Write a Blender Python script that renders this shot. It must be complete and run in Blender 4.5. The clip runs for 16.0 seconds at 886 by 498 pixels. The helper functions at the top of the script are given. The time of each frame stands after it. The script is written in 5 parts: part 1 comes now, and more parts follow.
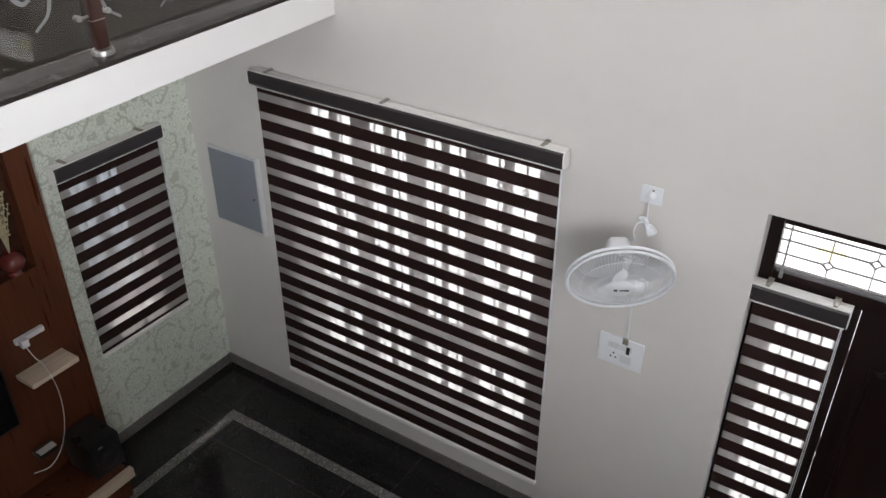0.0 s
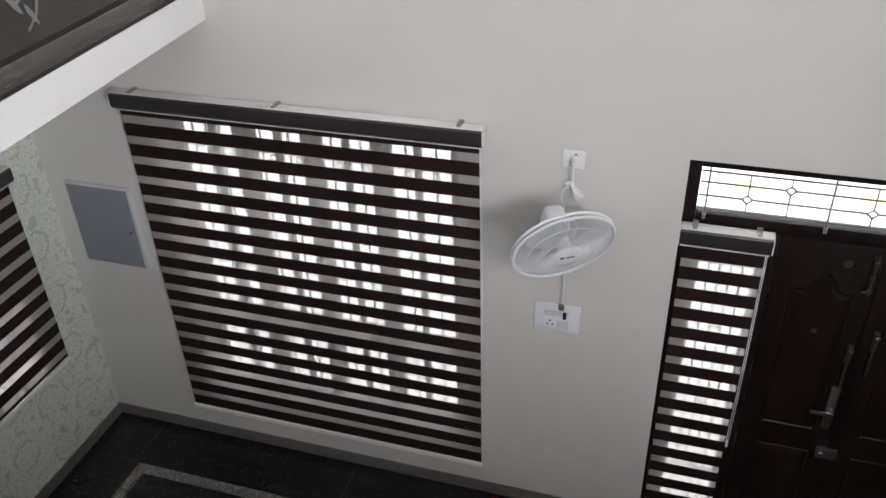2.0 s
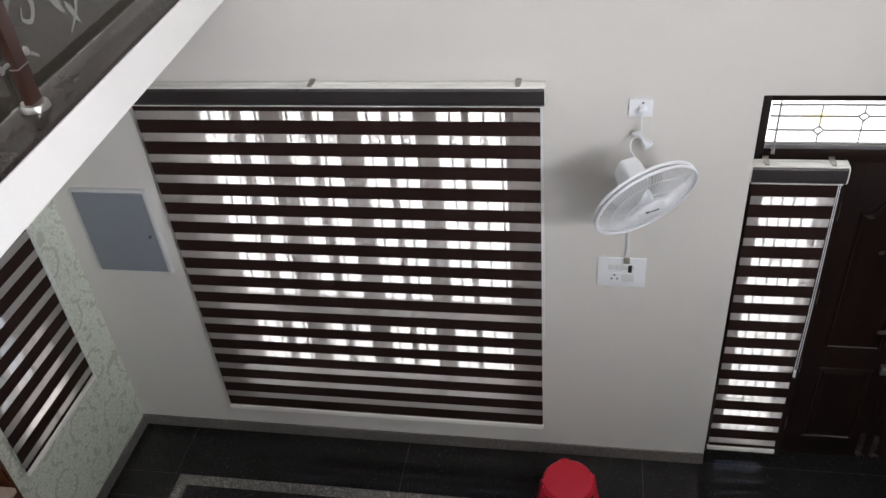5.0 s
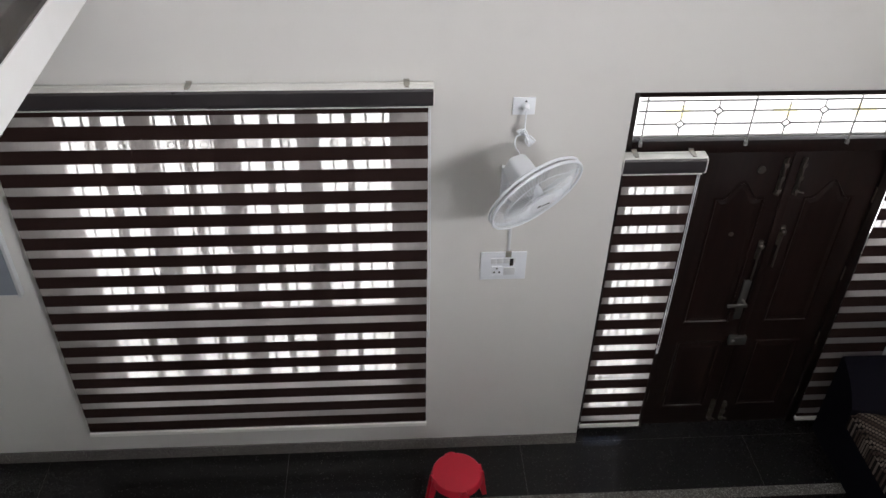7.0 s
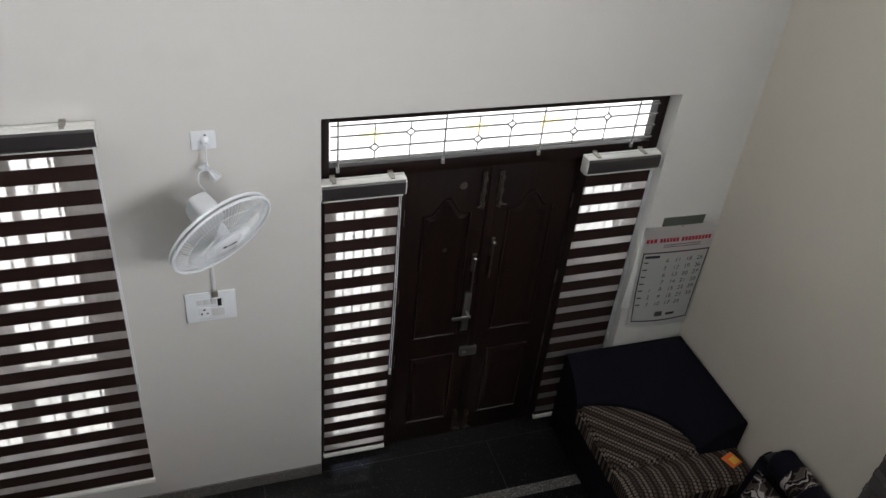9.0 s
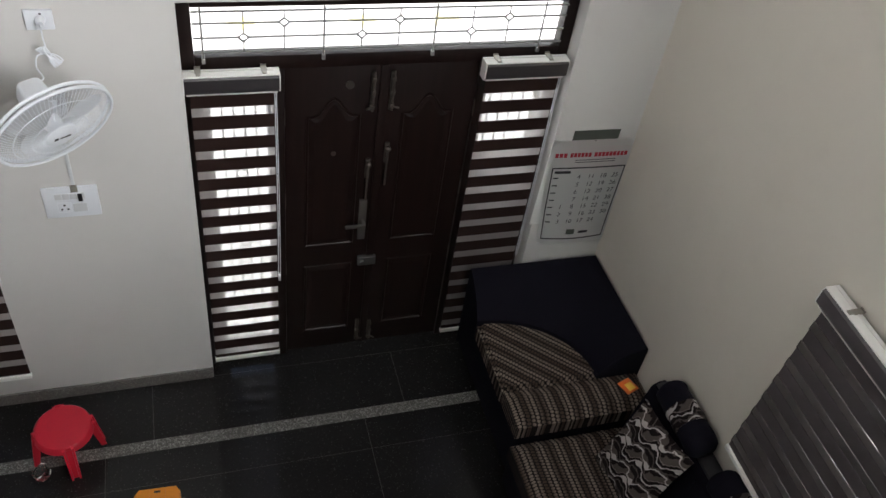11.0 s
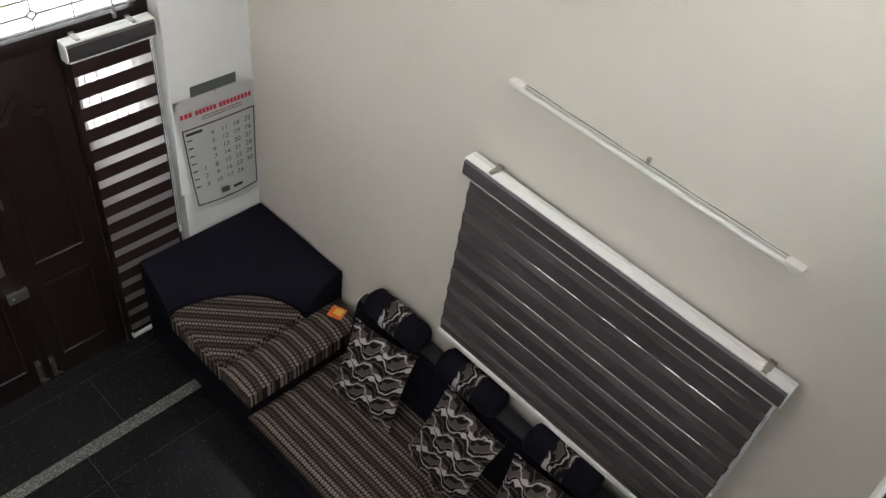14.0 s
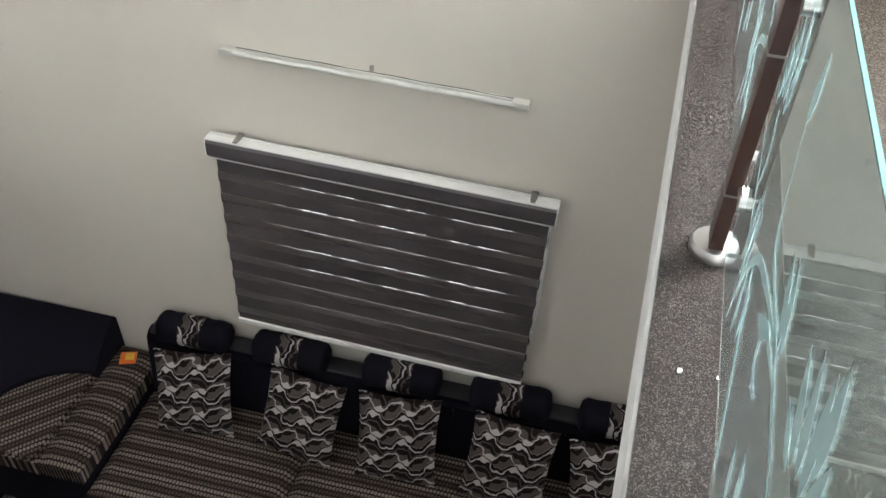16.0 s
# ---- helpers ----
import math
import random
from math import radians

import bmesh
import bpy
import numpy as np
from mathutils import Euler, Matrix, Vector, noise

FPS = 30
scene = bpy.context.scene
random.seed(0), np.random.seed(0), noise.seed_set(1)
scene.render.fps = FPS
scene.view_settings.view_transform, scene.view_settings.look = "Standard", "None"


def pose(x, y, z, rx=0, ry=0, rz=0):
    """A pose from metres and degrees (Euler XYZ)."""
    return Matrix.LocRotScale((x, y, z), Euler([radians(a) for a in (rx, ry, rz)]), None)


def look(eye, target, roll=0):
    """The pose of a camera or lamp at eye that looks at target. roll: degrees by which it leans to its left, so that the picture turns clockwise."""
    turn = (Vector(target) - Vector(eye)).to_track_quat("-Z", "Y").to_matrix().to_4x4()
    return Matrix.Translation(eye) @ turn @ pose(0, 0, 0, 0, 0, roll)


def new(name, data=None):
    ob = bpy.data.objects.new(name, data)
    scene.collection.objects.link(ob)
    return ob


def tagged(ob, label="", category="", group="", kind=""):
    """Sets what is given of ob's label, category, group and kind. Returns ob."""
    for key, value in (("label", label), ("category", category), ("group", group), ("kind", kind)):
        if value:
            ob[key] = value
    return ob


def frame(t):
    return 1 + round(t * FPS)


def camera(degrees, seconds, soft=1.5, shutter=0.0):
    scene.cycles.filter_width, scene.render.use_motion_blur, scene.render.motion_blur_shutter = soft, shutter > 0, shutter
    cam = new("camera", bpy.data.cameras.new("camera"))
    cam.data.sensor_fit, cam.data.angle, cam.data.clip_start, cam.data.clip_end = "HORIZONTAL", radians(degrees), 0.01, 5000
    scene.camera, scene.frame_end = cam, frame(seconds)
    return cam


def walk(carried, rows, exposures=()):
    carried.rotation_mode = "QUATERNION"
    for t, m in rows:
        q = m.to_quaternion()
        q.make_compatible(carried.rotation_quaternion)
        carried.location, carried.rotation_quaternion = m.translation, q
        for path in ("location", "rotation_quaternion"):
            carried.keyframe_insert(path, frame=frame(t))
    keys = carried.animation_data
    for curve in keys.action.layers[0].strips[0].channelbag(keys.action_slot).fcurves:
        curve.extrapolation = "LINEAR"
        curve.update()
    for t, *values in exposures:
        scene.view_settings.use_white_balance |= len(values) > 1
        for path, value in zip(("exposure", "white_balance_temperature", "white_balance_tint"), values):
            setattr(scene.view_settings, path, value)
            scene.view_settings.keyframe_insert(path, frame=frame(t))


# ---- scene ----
cam = camera(55.9, 16.0, soft=1.5)
PATH = [
    (0, (0.603, -0.373, 4.359), (-0.322, 1.048, 3.298), 0.1),
    (0.5, (0.391, -0.407, 4.349), (-0.512, 1.048, 3.316), -0.8),
    (1, (0.279, -0.431, 4.331), (-0.553, 1.085, 3.326), 0.3),
    (1.5, (0.156, -0.382, 4.296), (-0.569, 1.132, 3.209), -0.8),
    (2, (0.029, -0.5, 4.319), (-0.493, 1.092, 3.227), -2.0),
    (2.5, (-0.098, -0.598, 4.34), (-0.639, 1.005, 3.273), -1.4),
    (3, (-0.209, -0.596, 4.326), (-0.968, 0.926, 3.273), -3.8),
    (3.5, (-0.298, -0.515, 4.334), (-1.073, 0.96, 3.229), -3.1),
    (4, (-0.384, -0.463, 4.325), (-0.953, 1.059, 3.159), -3.5),
    (4.2, (-0.445, -0.464, 4.313), (-0.935, 1.084, 3.146), -4.0),
    (6.3, (-1.062, -0.389, 4.353), (-1.156, 1.169, 3.102), -1.9),
    (6.5, (-1.099, -0.423, 4.344), (-1.107, 1.157, 3.117), -0.5),
    (7, (-1.108, -0.446, 4.342), (-0.99, 1.139, 3.128), 1.3),
    (7.5, (-1.083, -0.418, 4.354), (-0.724, 1.153, 3.17), 2.5),
    (8, (-0.963, -0.356, 4.373), (-0.433, 1.158, 3.179), 2.6),
    (8.5, (-0.817, -0.343, 4.397), (-0.252, 1.183, 3.233), 2.0),
    (9, (-0.592, -0.314, 4.391), (-0.012, 1.188, 3.205), 6.1),
    (9.5, (-0.469, -0.32, 4.4), (0.18, 1.259, 3.357), 5.5),
    (10, (-0.245, -0.299, 4.331), (0.412, 1.207, 3.19), 5.7),
    (10.2, (-0.17, -0.284, 4.325), (0.445, 1.105, 3.024), 8.2),
    (12.3, (0.287, -0.248, 4.313), (0.805, 1.065, 2.896), 10.1),
    (12.5, (0.294, -0.239, 4.307), (0.818, 1.054, 2.874), 10.2),
    (13, (0.286, -0.243, 4.314), (0.871, 1.029, 2.886), 10.2),
    (13.5, (0.285, -0.285, 4.317), (1.098, 0.893, 2.921), 10.0),
    (14, (0.185, -0.277, 4.296), (1.313, 0.626, 2.913), 8.6),
    (14.5, (0.09, -0.309, 4.304), (1.361, 0.452, 2.96), 7.0),
    (15, (-0.026, -0.339, 4.282), (1.295, 0.337, 2.941), 5.2),
    (15.5, (-0.208, -0.264, 4.231), (1.214, 0.263, 2.927), 1.1),
    (16, (-0.299, -0.245, 4.192), (1.17, 0.093, 2.878), 1.9),
]
EXPOSURES = [(0.0, 0.0, 6460, 14), (1.0, -0.17, 6460, 14), (3.0, 0.02, 6460, 14), (4.2, 0.17, 6460, 14), (6.5, 0.07, 6460, 14), (9.0, -0.08, 6450, 11), (10.2, -0.12, 6450, 11), (12.4, 0.80, 6470, 12), (14.5, 0.85, 6400, 10), (15.0, 0.62, 6380, 10), (15.5, 0.56, 6370, 10), (16.0, 0.88, 6350, 9)]
walk(cam, [(t, look(eye, target, roll)) for t, eye, target, roll in PATH], EXPOSURES)

# ---- light ----
world = bpy.data.worlds.new("sky")
scene.world = world
world.use_nodes = True
sky = world.node_tree.nodes.new("ShaderNodeTexSky")
sky.sky_type, sky.sun_disc, sky.sun_elevation, sky.sun_rotation = "NISHITA", False, radians(67), radians(-83)
bg = world.node_tree.nodes["Background"]
bg.inputs["Strength"].default_value = 0.15
world.node_tree.links.new(sky.outputs[0], bg.inputs[0])


def area_lamp(name, eye, target, sx, sy, watts, colour):
    data = bpy.data.lights.new(name, "AREA")
    data.shape, data.size, data.size_y, data.energy, data.color = "RECTANGLE", sx, sy, watts, colour
    ob = new(name, data)
    ob.matrix_world = look(eye, target)
    return ob


sun_data = bpy.data.lights.new("sun", "SUN")
sun_data.energy, sun_data.angle, sun_data.color = 5.0, radians(0.6), (1.0, 0.97, 0.93)
new("sun", sun_data).matrix_world = look((0, 0, 12), (5.0, 0.6, 0))
# daylight at unseen openings of the upper floor; back and hall lamps are added fill
COOL = (0.975, 0.985, 1.0)
area_lamp("upper_side_daylight", (2.46, -2.2, 4.52), (-3.0, -2.2, 3.9), 1.6, 1.2, 350, COOL)
# weak fill added from behind to lift the walls
area_lamp("upper_back_daylight", (-0.8, -4.17, 4.7), (-0.8, 3.0, 2.6), 4.6, 1.9, 4, COOL)
area_lamp("gallery_daylight", (-3.67, -1.5, 4.35), (2.4, -0.9, 2.6), 2.2, 1.4, 40, COOL)
# fill added to brighten the lower hall, no known source
area_lamp("hall_side_daylight", (2.46, -2.1, 1.5), (-3.7, -2.3, 1.2), 2.2, 1.5, 28, COOL)


# ---- materials ----
class Net:
    """Short hand for a node tree."""

    def __init__(self, name, rough=0.5, metal=0.0):
        self.m = bpy.data.materials.new(name)
        self.m.use_nodes = True
        self.t = self.m.node_tree
        self.b = self.t.nodes["Principled BSDF"]
        self.b.inputs["Roughness"].default_value = rough
        self.b.inputs["Metallic"].default_value = metal

    def node(self, kind, **values):
        n = self.t.nodes.new(kind)
        for key, value in values.items():
            if key == "operation":
                n.operation = value
            elif key == "blend_type":
                n.blend_type = value
            elif key == "data_type":
                n.data_type = value
        return n

    def put(self, value, socket):
        if isinstance(value, bpy.types.NodeSocket):
            self.t.links.new(value, socket)
        else:
            socket.default_value = value

    def math(self, op, a, b=0.0, c=0.0):
        n = self.node("ShaderNodeMath", operation=op)
        self.put(a, n.inputs[0])
        self.put(b, n.inputs[1])
        self.put(c, n.inputs[2])
        return n.outputs[0]

    def coords(self, kind="Object"):
        return self.node("ShaderNodeTexCoord").outputs[kind]

    def xyz(self, kind="Object"):
        n = self.node("ShaderNodeSeparateXYZ")
        self.put(self.coords(kind), n.inputs[0])
        return n.outputs[0], n.outputs[1], n.outputs[2]

    def noise(self, scale, detail=4.0, rough=0.55, vector=None):
        n = self.node("ShaderNodeTexNoise")
        self.put(vector or self.coords(), n.inputs["Vector"])
        n.inputs["Scale"].default_value, n.inputs["Detail"].default_value, n.inputs["Roughness"].default_value = scale, detail, rough
        return n.outputs["Fac"]

    def voronoi(self, scale, feature="F1", out="Distance"):
        n = self.node("ShaderNodeTexVoronoi")
        n.feature = feature
        self.put(self.coords(), n.inputs["Vector"])
        n.inputs["Scale"].default_value = scale
        return n.outputs[out]

    def ramp(self, fac, *stops):
        n = self.node("ShaderNodeValToRGB")
        self.put(fac, n.inputs[0])
        e = n.color_ramp.elements
        while len(e) < len(stops):
            e.new(0.5)
        for item, (pos, col) in zip(e, stops):
            item.position, item.color = pos, (*col, 1)
        return n.outputs[0]

    def mix(self, fac, a, b, blend="MIX"):
        n = self.node("ShaderNodeMix", data_type="RGBA", blend_type=blend)
        self.put(fac, n.inputs["Factor"])
        self.put((*a, 1) if isinstance(a, tuple) else a, n.inputs["A"])
        self.put((*b, 1) if isinstance(b, tuple) else b, n.inputs["B"])
        return n.outputs["Result"]

    def colour(self, value):
        self.put((*value, 1) if isinstance(value, tuple) else value, self.b.inputs["Base Color"])
        return self

    def rough(self, value):
        self.put(value, self.b.inputs["Roughness"])
        return self

    def bump(self, height, strength=0.2, distance=0.01):
        n = self.node("ShaderNodeBump")
        n.inputs["Strength"].default_value, n.inputs["Distance"].default_value = strength, distance
        self.put(height, n.inputs["Height"])
        self.put(n.outputs[0], self.b.inputs["Normal"])
        return self


def plain(name, col, rough=0.5, metal=0.0, var=0.12, scale=12.0, bump=0.05, spec=0.5):
    """A surface of one colour with blotches, grain and faint relief."""
    n = Net(name, rough, metal)
    n.b.inputs["Specular IOR Level"].default_value = spec
    dark = tuple(c * (1 - var) for c in col)
    light = tuple(min(1, c * (1 + var)) for c in col)
    big, fine = n.noise(scale * 0.25, 3), n.noise(scale * 8, 5)
    n.colour(n.mix(n.math("MULTIPLY_ADD", fine, 0.4, n.math("MULTIPLY", big, 0.6)), dark, light))
    n.rough(n.math("MULTIPLY_ADD", big, 0.16, max(0.03, rough - 0.08)))
    if bump:
        n.bump(fine, bump, 0.004)
    return n.m


def wall_paint(name, col):
    n = Net(name, 0.6)
    big, mid, fine = n.noise(0.7, 3), n.noise(5, 4), n.noise(260, 3)
    c = n.mix(big, tuple(v * 0.95 for v in col), col)
    c = n.mix(n.math("MULTIPLY", n.math("SMOOTH_MAX", n.math("SUBTRACT", mid, 0.56), 0.0, 0.02), 0.9), c, tuple(v * 0.82 for v in col))
    n.colour(c).bump(n.math("MULTIPLY_ADD", mid, 0.5, n.math("MULTIPLY", fine, 0.4)), 0.12, 0.004)
    n.b.inputs["Specular IOR Level"].default_value = 0.35
    return n.m


def granite(name, base, fleck, spark, scale=240, rough=0.12, rare=0.78, wear=0.22):
    n = Net(name, rough)
    cell = n.voronoi(scale, "F1", "Color")
    sep = n.node("ShaderNodeSeparateColor")
    n.put(cell, sep.inputs[0])
    c = n.ramp(sep.outputs[0], (0.0, base), (0.55, tuple(v * 1.35 for v in base)), (rare, fleck), (1 - (1 - rare) * 0.14, spark))
    cloud = n.noise(3.0, 5)
    c = n.mix(n.math("MULTIPLY", cloud, 0.5), c, tuple(v * 0.55 for v in base))
    info = n.node("ShaderNodeObjectInfo").outputs["Random"]
    c = n.mix(n.math("MULTIPLY", info, 0.22), c, tuple(v * 0.6 for v in base))
    n.colour(c)
    smear = n.noise(6.0, 5, 0.7)
    n.rough(n.math("MULTIPLY_ADD", smear, wear, rough - wear * 0.3))
    return n.m


def wood(name, dark, light, rough=0.35, along="Z", scale=1.0, spec=0.5):
    n = Net(name, rough)
    n.b.inputs["Specular IOR Level"].default_value = spec
    m = n.node("ShaderNodeMapping")
    n.put(n.coords(), m.inputs[0])
    m.inputs["Scale"].default_value = {"Z": (30, 30, 1.6), "X": (1.6, 30, 30), "Y": (30, 1.6, 30)}[along]
    grain = n.noise(scale, 6, 0.65, m.outputs[0])
    big = n.noise(1.7, 3)
    c = n.ramp(grain, (0.3, dark), (0.7, light))
    c = n.mix(n.math("MULTIPLY", big, 0.6), c, dark)
    n.colour(c).rough(n.math("MULTIPLY_ADD", grain, 0.2, rough - 0.1)).bump(grain, 0.1, 0.002)
    return n.m


def wallpaper(name):
    """Pale green damask: rosettes in a half-drop repeat between curling ogee bands, on the wall's y and z."""
    n = Net(name, 0.55)
    _, y, z = n.xyz()
    warp = n.noise(22, 3)
    w, h = 0.30, 0.40
    u, v = n.math("DIVIDE", y, w), n.math("DIVIDE", z, h)
    col = n.math("FLOOR", u)
    v = n.math("ADD", v, n.math("MULTIPLY", n.math("FLOORED_MODULO", col, 2.0), 0.5))
    fu = n.math("SUBTRACT", n.math("FRACT", u), 0.5)
    fv = n.math("MULTIPLY", n.math("SUBTRACT", n.math("FRACT", v), 0.5), h / w)
    r = n.math("SQRT", n.math("ADD", n.math("MULTIPLY", fu, fu), n.math("MULTIPLY", fv, fv)))
    a = n.math("ARCTAN2", fv, fu)
    lobes = n.math("MULTIPLY", n.math("ABSOLUTE", n.math("SINE", n.math("MULTIPLY", a, 4.0))), -0.05)
    d = n.math("ADD", n.math("ADD", r, lobes), n.math("MULTIPLY", n.math("SUBTRACT", warp, 0.5), 0.10))
    line = lambda at, wide: n.math("LESS_THAN", n.math("ABSOLUTE", n.math("SUBTRACT", d, at)), wide)
    inside = n.math("LESS_THAN", d, 0.27)
    gap = n.math("MULTIPLY", n.math("SUBTRACT", n.math("LESS_THAN", d, 0.335), inside), n.math("GREATER_THAN", n.noise(13, 2), 0.44))
    veins = n.math("MULTIPLY", n.math("GREATER_THAN", n.math("SINE", n.math("MULTIPLY_ADD", a, 16.0, n.math("MULTIPLY", warp, 5.0))), 0.82), n.math("GREATER_THAN", d, 0.13))
    marks = n.math("MAXIMUM", n.math("MAXIMUM", line(0.055, 0.010), line(0.125, 0.011)), n.math("MULTIPLY", veins, inside))
    field = n.math("ADD", n.noise(15, 3, 0.55), n.math("MULTIPLY", n.math("SINE", n.math("MULTIPLY", a, 6.0)), 0.04))
    edge = n.math("LESS_THAN", n.math("ABSOLUTE", n.math("SUBTRACT", n.math("FRACT", n.math("MULTIPLY", field, 7.0)), 0.5)), 0.10)
    bare = n.math("GREATER_THAN", field, 0.60)
    outer = n.math("MULTIPLY", n.math("MAXIMUM", edge, bare), n.math("SUBTRACT", 1.0, inside))
    pat = n.math("SUBTRACT", 1.0, n.math("MAXIMUM", n.math("MAXIMUM", marks, gap), outer))
    soft = n.noise(2.0, 3)
    ground = n.mix(soft, (0.44, 0.48, 0.40), (0.50, 0.54, 0.46))
    c = n.mix(n.math("MULTIPLY", pat, 0.85), ground, (0.70, 0.745, 0.665))
    n.colour(c).rough(n.math("MULTIPLY_ADD", pat, -0.18, 0.6))
    n.bump(n.math("MULTIPLY_ADD", pat, 0.8, n.math("MULTIPLY", n.noise(300, 2), 0.2)), 0.25, 0.002)
    return n.m


def beaded_stripe(name, along="X"):
    """Upholstery: brown stripes with rows of pale oval beads."""
    n = Net(name, 0.85)
    n.b.inputs["Specular IOR Level"].default_value = 0.1
    x, y, z = n.xyz()
    p, q = (x, y) if along == "X" else (y, x)
    if along == "D":
        p, q = n.math("MULTIPLY", n.math("SUBTRACT", y, x), 0.7071), n.math("MULTIPLY", n.math("ADD", x, y), 0.7071)
    wob = n.math("MULTIPLY", n.math("SUBTRACT", n.noise(14, 2), 0.5), 0.006)
    q = n.math("ADD", q, wob)
    row = n.math("DIVIDE", q, 0.029)
    ri = n.math("FLOOR", row)
    fr = n.math("SUBTRACT", n.math("FRACT", row), 0.5)
    bead = n.math("SUBTRACT", n.math("FRACT", n.math("ADD", n.math("DIVIDE", p, 0.019), n.math("MULTIPLY", ri, 0.37))), 0.5)
    oval = n.math("ADD", n.math("MULTIPLY", n.math("MULTIPLY", bead, bead), 5.5), n.math("MULTIPLY", n.math("MULTIPLY", fr, fr), 6.5))
    isbead = n.math("LESS_THAN", oval, 1.0)
    wide = n.math("MULTIPLY_ADD", n.math("SINE", n.math("MULTIPLY", q, 62.0)), 0.5, 0.5)
    tone = n.mix(wide, (0.062, 0.040, 0.030), (0.25, 0.205, 0.172))
    c = n.mix(isbead, (0.011, 0.008, 0.008), tone)
    c = n.mix(n.math("MULTIPLY", n.noise(180, 3), 0.35), c, (0.04, 0.032, 0.028))
    n.colour(c).bump(n.math("MULTIPLY", isbead, 1.0), 0.4, 0.002)
    return n.m


def wave_print(name):
    """Pillow cloth: blobbed white waves, black lozenges and taupe fields."""
    n = Net(name, 0.8)
    n.b.inputs["Specular IOR Level"].default_value = 0.15
    x, y, z = n.xyz()
    u = n.math("ADD", x, n.math("MULTIPLY", n.math("SUBTRACT", n.noise(16, 2), 0.5), 0.05))
    v = n.math("ADD", n.math("DIVIDE", y, 0.130), n.math("MULTIPLY", n.math("SUBTRACT", n.noise(30, 2), 0.5), 0.22))
    s = n.math("SINE", n.math("MULTIPLY", u, 40.0))
    s2 = n.math("SINE", n.math("MULTIPLY_ADD", u, 40.0, 1.9))
    fine = n.math("SINE", n.math("MULTIPLY", u, 120.0))
    up, down = n.math("POWER", n.math("MAXIMUM", s, 0.0), 5.0), n.math("POWER", n.math("MAXIMUM", n.math("MULTIPLY", s2, -1.0), 0.0), 5.0)
    off = lambda w, k, c: n.math("SUBTRACT", n.math("FRACT", n.math("ADD", n.math("SUBTRACT", v, n.math("MULTIPLY_ADD", w, k, n.math("MULTIPLY", fine, 0.03))), c)), 0.5)
    da, db = off(s, 0.19, 0.5), off(s2, 0.17, 0.0)
    black, taupe, pale, white = (0.010, 0.006, 0.006), (0.078, 0.063, 0.057), (0.18, 0.152, 0.142), (0.42, 0.385, 0.37)
    near = lambda d, at, w: n.math("LESS_THAN", n.math("ABSOLUTE", n.math("SUBTRACT", d, at)), w)
    c = n.mix(n.math("GREATER_THAN", da, 0.17), black, taupe)
    inner = n.math("MULTIPLY", n.math("LESS_THAN", s2, -0.1), near(db, -0.14, 0.13))
    c = n.mix(inner, c, black)
    c = n.mix(near(da, -0.26, 0.035), c, taupe)
    c = n.mix(near(db, 0.085, 0.03), c, taupe)
    c = n.mix(near(da, 0.19, 0.018), c, pale)
    c = n.mix(near(da, 0.0, n.math("MULTIPLY_ADD", up, 0.10, 0.034)), c, white)
    c = n.mix(near(db, 0.0, n.math("MULTIPLY_ADD", down, 0.09, 0.030)), c, white)
    n.colour(c).bump(n.noise(400, 2), 0.25, 0.002)
    return n.m


def sheer_cloth(name, lo, hi, clear, streak=0.34):
    n = Net(name, 0.8)
    out = n.t.nodes["Material Output"]
    tr, tl = n.node("ShaderNodeBsdfTransparent"), n.node("ShaderNodeBsdfTranslucent")
    tr.inputs[0].default_value = (1, 1, 1, 1)
    tl.inputs[0].default_value = (0.78, 0.735, 0.72, 1)
    n.colour(n.mix(n.noise(500, 2), lo, hi))
    m1, m2 = n.node("ShaderNodeMixShader"), n.node("ShaderNodeMixShader")
    m1.inputs[0].default_value = 0.6
    n.t.links.new(n.b.outputs[0], m1.inputs[1])
    n.t.links.new(tl.outputs[0], m1.inputs[2])
    m = n.node("ShaderNodeMapping")
    n.put(n.coords(), m.inputs[0])
    m.inputs["Scale"].default_value = (1.0, 1.0, 0.03)
    n.put(n.math("MULTIPLY_ADD", n.noise(90, 3, 0.6, m.outputs[0]), streak, clear - streak / 2), m2.inputs[0])
    n.t.links.new(m1.outputs[0], m2.inputs[1])
    n.t.links.new(tr.outputs[0], m2.inputs[2])
    n.t.links.new(m2.outputs[0], out.inputs[0])
    return n.m


def glass(name, tint, ior=1.45, haze=0.0):
    """Clear glass; haze is the share of its face that dust and wiping marks make dull."""
    n = Net(name, 0.0)
    n.colour(tint)
    n.b.inputs["Transmission Weight"].default_value, n.b.inputs["IOR"].default_value = 1.0, ior
    n.b.inputs["Roughness"].default_value = 0.0
    if haze:
        dust, mx = n.node("ShaderNodeBsdfDiffuse"), n.node("ShaderNodeMixShader")
        dust.inputs[0].default_value = (0.50, 0.62, 0.61, 1)
        n.put(n.math("MULTIPLY_ADD", n.noise(6, 4), haze, haze * 0.5), mx.inputs[0])
        n.t.links.new(n.b.outputs[0], mx.inputs[1])
        n.t.links.new(dust.outputs[0], mx.inputs[2])
        n.t.links.new(mx.outputs[0], n.t.nodes["Material Output"].inputs[0])
    return n.m


